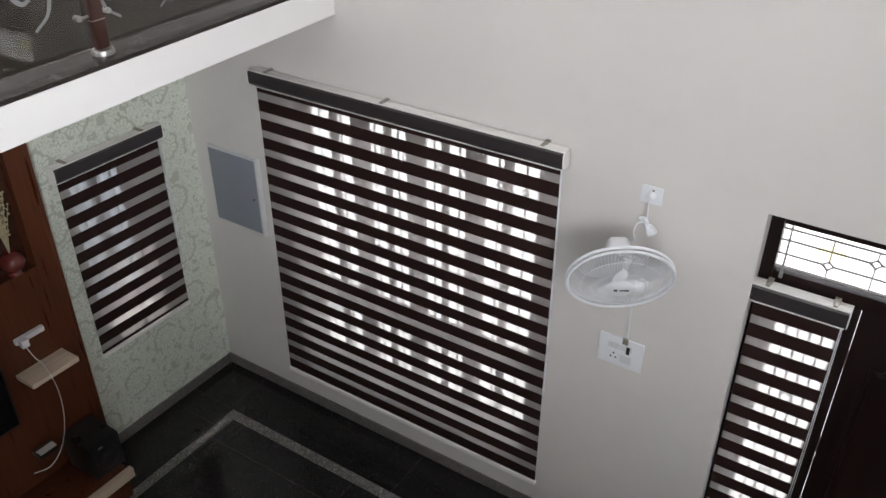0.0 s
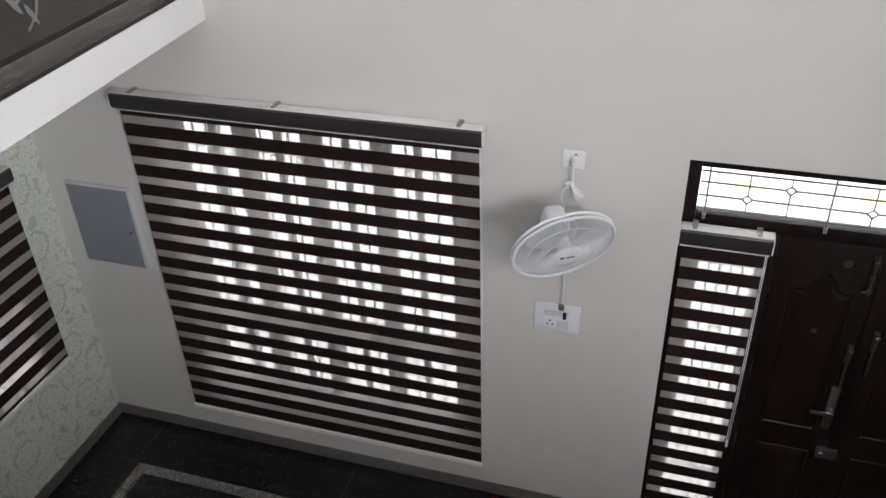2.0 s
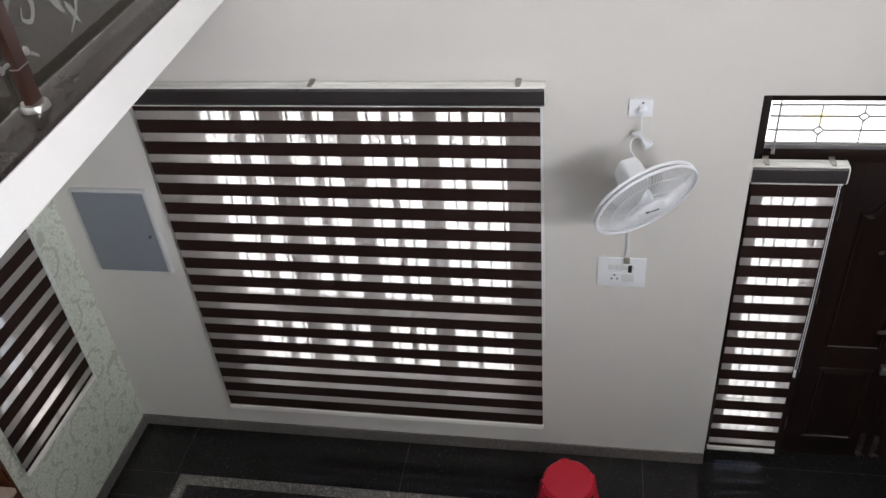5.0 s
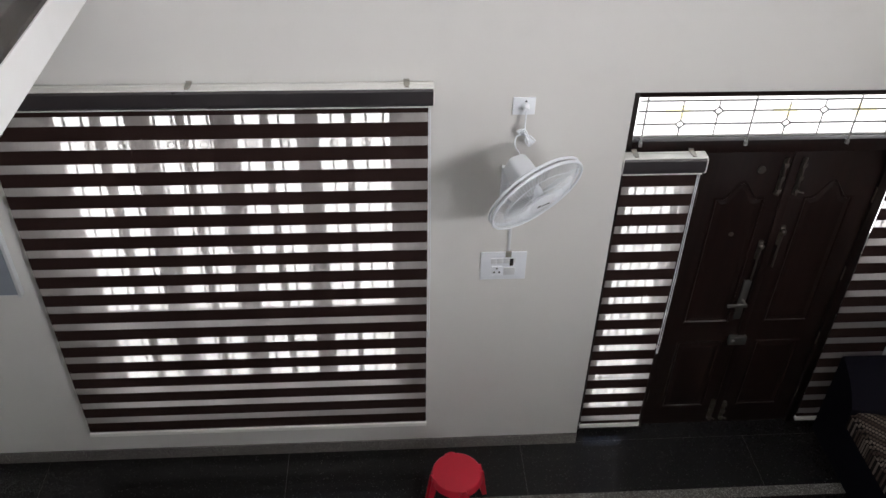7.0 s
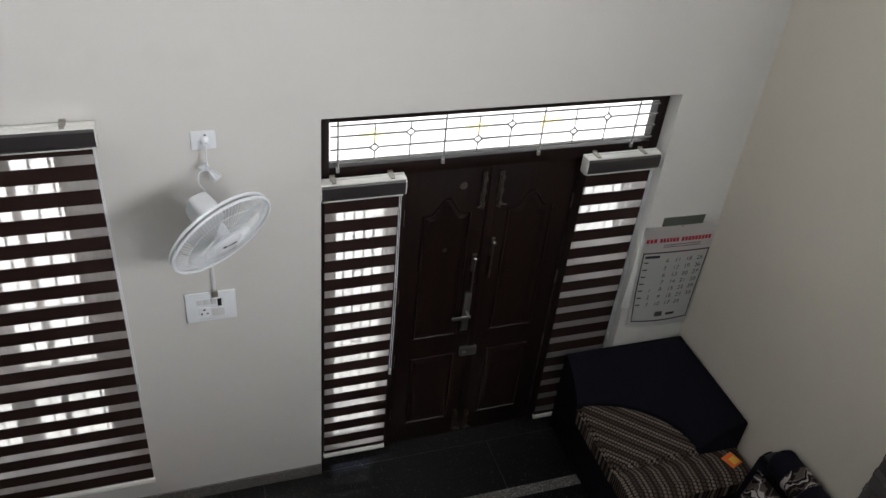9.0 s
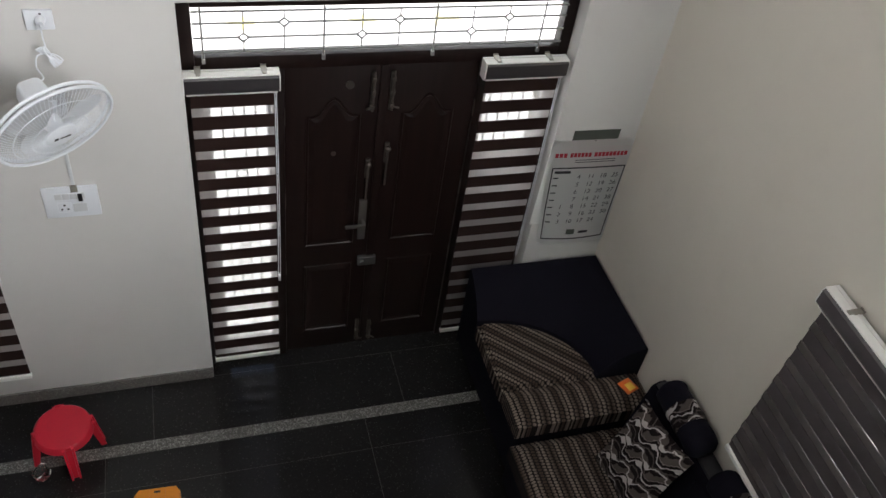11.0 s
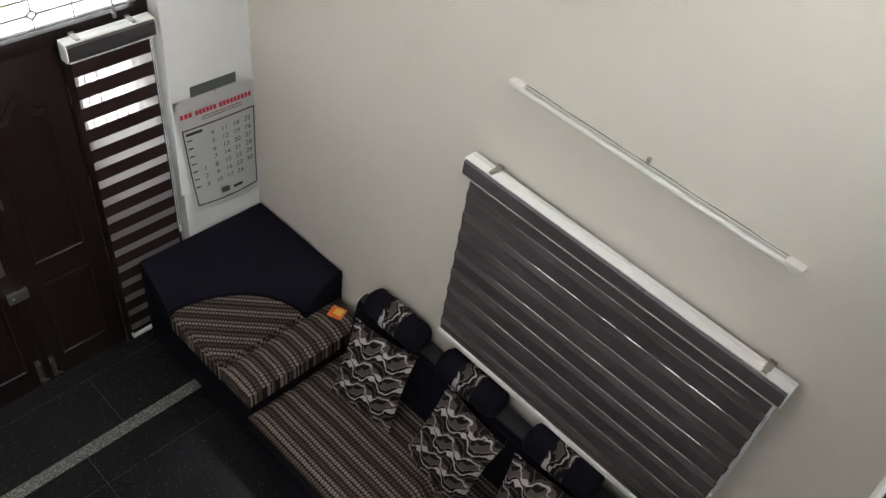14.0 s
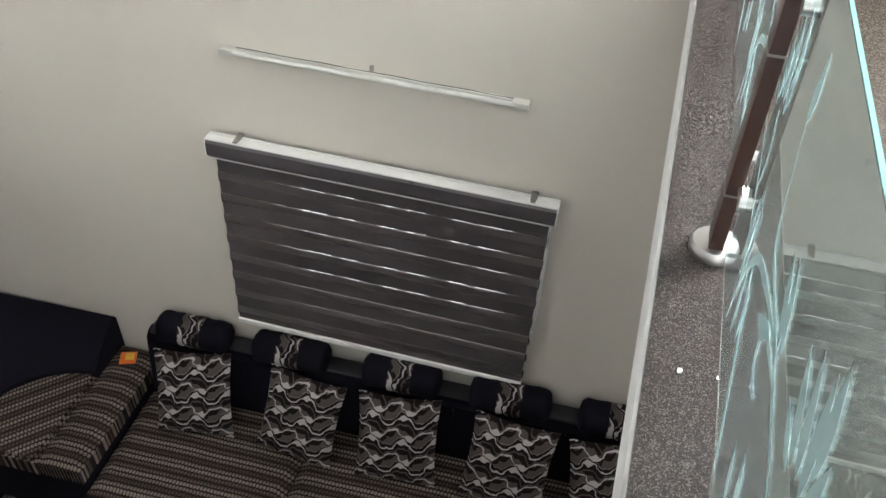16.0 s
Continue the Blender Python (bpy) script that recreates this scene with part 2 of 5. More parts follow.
def frosting(name, col, clear):
    """Acid-etched glass: part clear, part pale matt."""
    n = Net(name, 0.6)
    n.colour(col)
    tr, mx = n.node("ShaderNodeBsdfTransparent"), n.node("ShaderNodeMixShader")
    n.put(n.math("MULTIPLY_ADD", n.noise(40, 3), 0.16, clear), mx.inputs[0])
    n.t.links.new(n.b.outputs[0], mx.inputs[1])
    n.t.links.new(tr.outputs[0], mx.inputs[2])
    n.t.links.new(mx.outputs[0], n.t.nodes["Material Output"].inputs[0])
    return n.m


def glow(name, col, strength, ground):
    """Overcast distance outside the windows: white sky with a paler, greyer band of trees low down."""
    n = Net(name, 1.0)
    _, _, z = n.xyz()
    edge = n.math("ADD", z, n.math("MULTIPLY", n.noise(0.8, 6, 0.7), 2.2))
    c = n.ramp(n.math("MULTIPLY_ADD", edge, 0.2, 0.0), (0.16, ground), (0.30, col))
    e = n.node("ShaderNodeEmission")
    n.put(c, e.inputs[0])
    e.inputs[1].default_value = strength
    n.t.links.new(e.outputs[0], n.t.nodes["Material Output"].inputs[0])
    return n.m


M_WALL = wall_paint("warm_white_paint", (0.66, 0.645, 0.62))
M_CREAM = wall_paint("cream_paint", (0.70, 0.652, 0.575))
M_FASCIA = wall_paint("bright_white_paint", (0.86, 0.86, 0.85))
M_PAPER = wallpaper("green_damask_paper")
M_FLOOR = granite("black_granite", (0.0148, 0.0138, 0.0140), (0.023, 0.0215, 0.0215), (0.085, 0.085, 0.082), 170, 0.09, 0.955, 0.03)
M_STRIPE = granite("grey_granite", (0.10, 0.095, 0.085), (0.24, 0.23, 0.21), (0.44, 0.43, 0.41), 150, 0.28, 0.68)
M_SKIRT = granite("skirting_granite", (0.115, 0.106, 0.098), (0.21, 0.195, 0.18), (0.36, 0.345, 0.32), 240, 0.35)
M_COPING = granite("brown_granite", (0.0150, 0.0115, 0.0105), (0.062, 0.048, 0.042), (0.115, 0.096, 0.090), 560, 0.2, 0.80)
M_UPFLOOR = granite("upper_floor_granite", (0.020, 0.0150, 0.011), (0.045, 0.035, 0.027), (0.09, 0.075, 0.06), 260, 0.6, 0.6)
M_DOOR = wood("dark_door_wood", (0.0078, 0.0042, 0.0038), (0.018, 0.0087, 0.0070), 0.36, "Z", 1.0, 0.26)
M_PANEL = wood("red_brown_veneer", (0.062, 0.0175, 0.0068), (0.135, 0.040, 0.0155), 0.3)
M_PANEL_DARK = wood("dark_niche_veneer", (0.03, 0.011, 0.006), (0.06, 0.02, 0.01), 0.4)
M_POST = wood("stained_post_wood", (0.023, 0.0085, 0.0055), (0.048, 0.018, 0.0115), 0.35)
M_SHELF = wood("pale_shelf_laminate", (0.546, 0.442, 0.338), (0.728, 0.611, 0.494), 0.4, "Y")
M_BAND = plain("dark_brown_blind_cloth", (0.0225, 0.0115, 0.0098), 0.8, 0, 0.2, 30, 0.15, 0.12)
M_BANDB = plain("brown_blind_cloth", (0.040, 0.034, 0.033), 0.8, 0, 0.15, 30, 0.15, 0.12)
M_SHEER = sheer_cloth("sheer_blind_cloth", (0.54, 0.50, 0.49), (0.66, 0.62, 0.61), 0.63, 0.08)
M_SHEER_TAUPE = sheer_cloth("taupe_sheer_cloth", (0.15, 0.128, 0.125), (0.21, 0.185, 0.18), 0.3, 0.0)
M_BAND_TAUPE = plain("taupe_blind_cloth", (0.086, 0.074, 0.076), 0.8, 0, 0.15, 30, 0.15, 0.15)
M_CASS = plain("cassette_front", (0.034, 0.030, 0.032), 0.3, 0, 0.2, 20, 0.02, 0.7)
M_CASS_TAUPE = plain("taupe_cassette_front", (0.088, 0.078, 0.082), 0.3, 0, 0.15, 20, 0.02, 0.6)
M_ALU = plain("white_aluminium", (0.80, 0.79, 0.76), 0.35, 0.0, 0.05, 10, 0.02)
for mat, level in ((M_COPING, 0.2), (M_UPFLOOR, 0.06), (M_FLOOR, 0.36)):
    mat.node_tree.nodes["Principled BSDF"].inputs["Specular IOR Level"].default_value = level
M_RAILWHITE = plain("white_powder_coat", (0.85, 0.84, 0.80), 0.6, 0, 0.05, 10, 0.02)
M_STEEL = plain("brushed_steel", (0.40, 0.39, 0.375), 0.34, 1.0, 0.1, 40, 0.05)
M_CLIP = plain("zinc_clip", (0.36, 0.34, 0.30), 0.4, 0.7, 0.2, 40, 0.05)
M_BRONZE = plain("aged_bronze", (0.16, 0.14, 0.12), 0.35, 0.8, 0.2, 40, 0.05)
M_PLASTIC = plain("white_plastic", (0.79, 0.815, 0.85), 0.35, 0, 0.04, 10, 0.02)
M_PLASTIC_G = plain("grey_white_plastic", (0.66, 0.67, 0.68), 0.4, 0, 0.05, 10, 0.02)
# white wire darkened to grey: the shade inside the fan cage
M_WIRE_SHADE = plain("shaded_white_wire", (0.40, 0.41, 0.43), 0.4, 0, 0.05, 10, 0.02)
M_BLACK = plain("black_plastic", (0.012, 0.012, 0.013), 0.3, 0, 0.2, 20, 0.03)
M_RED = plain("red_plastic", (0.64, 0.02, 0.045), 0.32, 0, 0.12, 10, 0.04)
M_ORANGE = plain("orange_plastic", (0.78, 0.27, 0.012), 0.4, 0, 0.1, 20, 0.05)
M_GREY_PANEL = plain("grey_blue_enamel", (0.25, 0.275, 0.315), 0.42, 0.1, 0.13, 9, 0.03)
M_PANEL_TRIM = plain("light_grey_enamel", (0.62, 0.63, 0.64), 0.4, 0.1, 0.05, 8, 0.03)
M_NAVY = plain("navy_velour", (0.0084, 0.0076, 0.0126), 0.85, 0, 0.3, 25, 0.3, 0.08)
M_LEATHER = plain("black_leatherette", (0.018, 0.017, 0.02), 0.32, 0, 0.25, 40, 0.25)
M_SEAT_D = beaded_stripe("beaded_stripe_cloth_diagonal", "D")
M_SEAT_Y = beaded_stripe("beaded_stripe_cloth_cross", "Y")
M_WAVE = wave_print("wave_print_cloth")
M_GRILLE = plain("grey_painted_iron", (0.26, 0.26, 0.25), 0.5, 0.2, 0.1, 30, 0.05)
M_WINFRAME = wood("window_wood", (0.03, 0.015, 0.01), (0.07, 0.035, 0.02), 0.45)
M_GLASS = glass("window_glass", (0.97, 0.99, 0.98))
M_RAILGLASS = glass("green_tinted_glass", (0.77, 0.905, 0.89), 1.38, 0.03)
M_RAILGLASS_GREY = glass("grey_tinted_glass", (0.84, 0.85, 0.81), 1.38)
M_GLASSEDGE = plain("green_glass_edge", (0.17, 0.36, 0.33), 0.15, 0, 0.2, 40, 0.0)
M_ETCH = frosting("frosted_etching", (0.30, 0.42, 0.42), 0.02)
M_ETCH_GREY = frosting("grey_frosted_etching", (0.30, 0.31, 0.30), 0.35)
M_PAPERWHITE = plain("calendar_paper", (0.74, 0.74, 0.72), 0.6, 0, 0.03, 8, 0.04)
M_INK = plain("black_ink", (0.03, 0.03, 0.035), 0.6, 0, 0.1, 50, 0.0)
M_INKRED = plain("red_ink", (0.5, 0.03, 0.05), 0.6, 0, 0.1, 50, 0.0)
M_HANGER = plain("grey_green_card", (0.075, 0.085, 0.072), 0.6, 0, 0.1, 20, 0.05)
M_TUBE = plain("unlit_tube_glass", (0.66, 0.65, 0.60), 0.25, 0, 0.04, 8, 0.0)
M_DUST = plain("dusty_batten", (0.62, 0.60, 0.55), 0.5, 0, 0.15, 60, 0.05)
M_VASE = plain("maroon_glaze", (0.12, 0.022, 0.018), 0.18, 0, 0.2, 20, 0.02)
M_STRAW = plain("dried_straw", (0.42, 0.36, 0.22), 0.8, 0, 0.25, 60, 0.1)
M_SCREEN = plain("tv_screen", (0.006, 0.006, 0.007), 0.08, 0, 0.1, 5, 0.0)
M_FOIL = plain("orange_foil", (0.85, 0.16, 0.02), 0.3, 0.1, 0.3, 90, 0.3)
M_FOIL_Y = plain("yellow_print", (0.85, 0.50, 0.06), 0.35, 0, 0.2, 90, 0.1)
M_CLEAR = glass("clear_plastic", (0.95, 0.96, 0.97), 1.3)
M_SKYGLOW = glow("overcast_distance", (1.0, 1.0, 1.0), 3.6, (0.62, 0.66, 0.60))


# ---- building helpers ----
def mesh_of(bm, name, material, smooth=False):
    me = bpy.data.meshes.new(name)
    bmesh.ops.recalc_face_normals(bm, faces=bm.faces)
    bm.to_mesh(me)
    bm.free()
    me.materials.append(material)
    if smooth:
        for p in me.polygons:
            p.use_smooth = True
        me.set_sharp_from_angle(angle=radians(38))
    return me


def part(name, bm, material, parent, label="", smooth=True):
    ob = new(name, mesh_of(bm, name, material, smooth))
    ob.parent = parent
    if label:
        ob["label"] = label
    return ob


def piece(name, me, parent, m=None):
    ob = new(name, me)
    ob.parent = parent
    if m:
        ob.matrix_basis = m
    return ob


def thing(name, m, label, category, group="", kind=""):
    ob = new(name)
    ob.empty_display_size = 0.05
    ob.matrix_basis = m
    return tagged(ob, label, category, group, kind)


def structure(name, bm, material, label, category, smooth=False):
    ob = new(name, mesh_of(bm, name, material, smooth))
    return tagged(ob, label, category, kind="structure")


def box(bm, x0, x1, y0, y1, z0, z1, bevel=0.0, seg=2, m=None):
    r = bmesh.ops.create_cube(bm, size=1.0)
    vs = r["verts"]
    for v in vs:
        v.co = Vector((x0 + (v.co.x + 0.5) * (x1 - x0), y0 + (v.co.y + 0.5) * (y1 - y0), z0 + (v.co.z + 0.5) * (z1 - z0)))
    if bevel:
        es = list({e for v in vs for e in v.link_edges})
        r = bmesh.ops.bevel(bm, geom=es, offset=bevel, segments=seg, profile=0.6, affect="EDGES")
        vs = list({v for f in r["faces"] for v in f.verts} | {v for v in vs if v.is_valid})
    if m:
        bmesh.ops.transform(bm, matrix=m, verts=[v for v in vs if v.is_valid])
    return bm


def boxes(*args, bevel=0.0):
    bm = bmesh.new()
    for a in args:
        box(bm, *a, bevel=bevel)
    return bm


def rod(bm, a, b, r0, r1=None, n=10):
    a, b = Vector(a), Vector(b)
    d = b - a
    m = Matrix.Translation((a + b) / 2) @ d.to_track_quat("Z", "Y").to_matrix().to_4x4()
    bmesh.ops.create_cone(bm, cap_ends=True, segments=n, radius1=r0, radius2=r0 if r1 is None else r1, depth=d.length, matrix=m)
    return bm


def lathe(bm, profile, n=24, m=None):
    """Spin a profile of (radius, height) round z."""
    rings = []
    for r, z in profile:
        if r < 1e-5:
            rings.append([bm.verts.new((0, 0, z))])
        else:
            rings.append([bm.verts.new((r * math.cos(2 * math.pi * i / n), r * math.sin(2 * math.pi * i / n), z)) for i in range(n)])
    for a, b in zip(rings, rings[1:]):
        for i in range(n):
            j = (i + 1) % n
            if len(a) == 1 and len(b) > 1:
                bm.faces.new((a[0], b[i], b[j]))
            elif len(b) == 1 and len(a) > 1:
                bm.faces.new((a[i], a[j], b[0]))
            elif len(a) > 1:
                bm.faces.new((a[i], a[j], b[j], b[i]))
    if m:
        bmesh.ops.transform(bm, matrix=m, verts=[v for ring in rings for v in ring])
    return bm


def tube(bm, points, r, n=8, closed=False):
    """A round bar along points."""
    pts = [Vector(p) for p in points]
    rings = []
    up = Vector((0.13, 0.21, 0.97))
    for i, p in enumerate(pts):
        a = pts[i - 1] if i or closed else p
        b = pts[(i + 1) % len(pts)] if i + 1 < len(pts) or closed else p
        d = (b - a).normalized()
        s = d.cross(up)
        if s.length < 0.1:
            s = d.cross(Vector((1, 0, 0)))
        s.normalize()
        t = s.cross(d)
        rings.append([bm.verts.new(p + r * (math.cos(2 * math.pi * k / n) * s + math.sin(2 * math.pi * k / n) * t)) for k in range(n)])
    loop = list(zip(rings, rings[1:])) + ([(rings[-1], rings[0])] if closed else [])
    for a, b in loop:
        for k in range(n):
            j = (k + 1) % n
            bm.faces.new((a[k], a[j], b[j], b[k]))
    if not closed:
        bm.faces.new(rings[0])
        bm.faces.new(rings[-1])
    return bm


def smooth_path(points, steps=8):
    """Catmull-Rom through points."""
    p = [Vector(q) for q in points]
    p = [p[0] * 2 - p[1]] + p + [p[-1] * 2 - p[-2]]
    out = []
    for i in range(1, len(p) - 2):
        for k in range(steps):
            t = k / steps
            out.append(0.5 * ((2 * p[i]) + (p[i + 1] - p[i - 1]) * t + (2 * p[i - 1] - 5 * p[i] + 4 * p[i + 1] - p[i + 2]) * t * t + (3 * p[i] - p[i - 1] - 3 * p[i + 1] + p[i + 2]) * t ** 3))
    out.append(p[-2])
    return out


def slab(bm, outline, h0, h1, axes="XY"):
    """A flat outline with thickness; axes names the plane of the outline."""
    def place(u, v, h):
        return {"XY": (u, v, h), "XZ": (u, h, v), "YZ": (h, u, v)}[axes]
    lo = [bm.verts.new(place(u, v, h0)) for u, v in outline]
    hi = [bm.verts.new(place(u, v, h1)) for u, v in outline]
    n = len(outline)
    bm.faces.new(lo)
    bm.faces.new(hi)
    for i in range(n):
        j = (i + 1) % n
        bm.faces.new((lo[i], lo[j], hi[j], hi[i]))
    return bm


def wall_boxes(u0, u1, z0, z1, holes):
    """Rectangles of a wall round its holes (a, b, c, d)."""
    out, cuts = [], sorted({u0, u1, *[h[0] for h in holes], *[h[1] for h in holes]})
    for a, b in zip(cuts, cuts[1:]):
        hs = sorted([h for h in holes if h[0] <= a and h[1] >= b], key=lambda h: h[2])
        z = z0
        for h in hs:
            if h[2] > z:
                out.append((a, b, z, h[2]))
            z = h[3]
        if z < z1:
            out.append((a, b, z, z1))
    return out


# ---- structure ----
XL, XR, YN, YS, ZC = -3.7, 2.49, 3.1, -4.2, 6.2
T = 0.23
WIN_N = (-2.80, -1.06, 0.42, 2.46)
DOOR = (0.058, 1.984, 0.0, 2.537)
WIN_E = (0.05, 1.20, 1.12, 2.05)
WIN_W = (2.12, 2.62, 0.92, 2.08)
UP_E = (-3.0, -1.4, 3.9, 5.14)
UP_S = (-3.1, 1.5, 3.75, 5.65)
UP_W = (-2.6, -0.4, 3.64, 5.06)
HALL_E = (-3.2, -1.0, 0.75, 2.25)

structure("wall_north", boxes(*[(a, b, YN, YN + T, c, d) for a, b, c, d in wall_boxes(XL - T, XR + T, 0.0, ZC, [WIN_N, DOOR])]), M_WALL, "warm white painted wall round window and front door", "wall")
structure("wall_east", boxes(*[(XR, XR + T, a, b, c, d) for a, b, c, d in wall_boxes(YS, YN, 0.0, ZC, [WIN_E, UP_E, HALL_E])]), M_CREAM, "cream painted side wall above the long sofa", "wall")
structure("wall_west", boxes(*[(XL - T, XL, a, b, c, d) for a, b, c, d in wall_boxes(YS, YN, 0.0, ZC, [WIN_W, UP_W])]), M_WALL, "painted side wall behind the television panel", "wall")
structure("wall_south", boxes(*[(a, b, YS - T, YS, c, d) for a, b, c, d in wall_boxes(XL - T, XR + T, 0.0, ZC, [UP_S])]), M_WALL, "plain painted back wall", "wall")
structure("ceiling", boxes((XL - T, XR + T, YS - T, YN + T, ZC, ZC + 0.12)), M_FASCIA, "white painted ceiling over the double-height hall", "ceiling")
structure("wallpaper", boxes(*[(XL, XL + 0.004, a, b, c, d) for a, b, c, d in wall_boxes(1.93, YN, 0.09, 3.03, [WIN_W])]), M_PAPER, "pale green damask wallpaper beside the wooden panel", "wallpaper")
ZB, ZT = 3.03, 3.19
YE = -0.40
CW = 0.185


def side_x(y):
    """The gallery's edge, which runs a little out of square."""
    return -2.362 + (YN - y) * 0.041


def landing_y(x):
    return -0.352 - (x - 0.5) * 0.036


KX, KY = side_x(YE), landing_y(side_x(YE))


def deck(d, z0, z1):
    """Outline pieces of the gallery and landing decks, set back by d from the edge."""
    kx, ky = KX - d, KY - d
    a = slab(bmesh.new(), [(XL, YN), (side_x(YN) - d, YN), (kx, ky), (kx, YS), (XL, YS)], z0, z1)
    b = slab(bmesh.new(), [(kx, ky), (XR, landing_y(XR) - d), (XR, YS), (kx, YS)], z0, z1)
    return a, b


a, b = deck(0.0, ZB, ZT)
structure("upper_slab_side", a, M_FASCIA, "white painted edge of the upper floor gallery", "slab")
structure("upper_slab_landing", b, M_FASCIA, "white painted edge of the upper floor landing", "slab")
c0, c1 = 0.006, CW
structure("coping_side", slab(bmesh.new(), [(side_x(YN) - c0, YN), (KX - c0, KY - c0), (KX - c1, KY - c1), (side_x(YN) - c1, YN)], ZT, ZT + 0.018), M_COPING, "speckled brown granite coping under the glass railing", "coping")
structure("coping_landing", slab(bmesh.new(), [(KX - c0, KY - c0), (XR, landing_y(XR) - c0), (XR, landing_y(XR) - c1), (KX - c1, KY - c1)], ZT, ZT + 0.018), M_COPING, "speckled brown granite coping under the glass railing", "coping")
a, b = deck(CW, ZT, ZT + 0.008)
structure("upper_floor_side", a, M_UPFLOOR, "polished brown granite floor of the gallery", "floor")
structure("upper_floor_landing", b, M_UPFLOOR, "polished brown granite floor of the landing", "floor")
structure("baseboard", boxes((XL + 0.012, DOOR[0], YN - 0.012, YN, 0.0, 0.09), (DOOR[1], XR - 0.012, YN - 0.012, YN, 0.0, 0.09), (XL, XL + 0.012, 1.93, YN, 0.0, 0.09), (XR - 0.012, XR, YS, YN, 0.0, 0.09), bevel=0.002), M_SKIRT, "grey speckled granite skirting along the walls", "baseboard")
structure("ground", boxes((-60, 60, -60, 60, -0.45, -0.30)), plain("pale_paving", (0.80, 0.79, 0.765), 0.8, 0, 0.2, 2, 0.2), "pale sunlit paved ground outside the house", "ground")
# unseen block, added to keep brightness off the lower right sidelight
structure("porch_parapet", boxes((1.52, 2.7, 3.42, 3.6, -0.3, 1.3), bevel=0.01), plain("dark_blocker", (0.06, 0.055, 0.05), 0.8, 0, 0.3, 6, 0.2), "unseen dark block added outside the sidelight to dim it", "parapet")
# assumed wall, added to shade what the side window looks onto
structure("neighbour_wall", boxes((-5.4, -5.2, -3.0, 4.3, -0.3, 3.4), bevel=0.01), wall_paint("blue_grey_paint", (0.42, 0.47, 0.52)), "blue-grey wall, assumed, added to dim the side window's view", "wall")
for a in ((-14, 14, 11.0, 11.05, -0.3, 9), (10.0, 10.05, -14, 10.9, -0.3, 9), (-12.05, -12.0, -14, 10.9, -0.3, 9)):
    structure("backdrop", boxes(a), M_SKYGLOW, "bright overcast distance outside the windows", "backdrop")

# the floor: dark granite slabs with a pale inlaid band set in from the walls
floor = structure("floor", boxes((XL - T, XR + T, YS, YN + T, -0.06, -0.0015)), plain("grey_grout", (0.075, 0.073, 0.069), 0.8, 0, 0.2, 30, 0.1), "dark polished granite floor with pale inlaid band", "floor")
SX, SY, SW = -3.275, 2.695, 0.078


def floor_piece(name, x0, x1, y0, y1, material):
    g = 0.0014
    bm = boxes((x0 + g, x1 - g, y0 + g, y1 - g, -0.0012, 0.0))
    piece(name, mesh_of(bm, name, material), floor)


def cuts(a, b, first, step):
    out, v = [a], first
    while v < b - 0.05:
        if v > a + 0.05:
            out.append(v)
        v += step
    return out + [b]


xs = cuts(XL, XR, -3.31, 1.5)
for a, b in zip(xs, xs[1:]):
    floor_piece("floor_slab", a, b, SY, YN, M_FLOOR)
floor_piece("floor_slab", DOOR[0], DOOR[1], YN, YN + T, M_FLOOR)
ys = cuts(YS, SY, -4.0, 1.3)
for a, b in zip(ys, ys[1:]):
    floor_piece("floor_slab", XL, SX, a, b, M_FLOOR)
xs = cuts(SX, XR, -3.2, 2.6)
for a, b in zip(xs, xs[1:]):
    floor_piece("inlay_strip", a, b, SY - SW, SY, M_STRIPE)
ys = cuts(YS, SY - SW, -3.0, 2.4)
for a, b in zip(ys, ys[1:]):
    floor_piece("inlay_strip", SX, SX + SW, a, b, M_STRIPE)
xs, ys = cuts(SX + SW, XR, -2.07, 1.495), cuts(YS, SY - SW, -3.9, 0.9)
for a, b in zip(xs, xs[1:]):
    for c, d in zip(ys, ys[1:]):
        floor_piece("floor_slab", a, b, c, d, M_FLOOR)


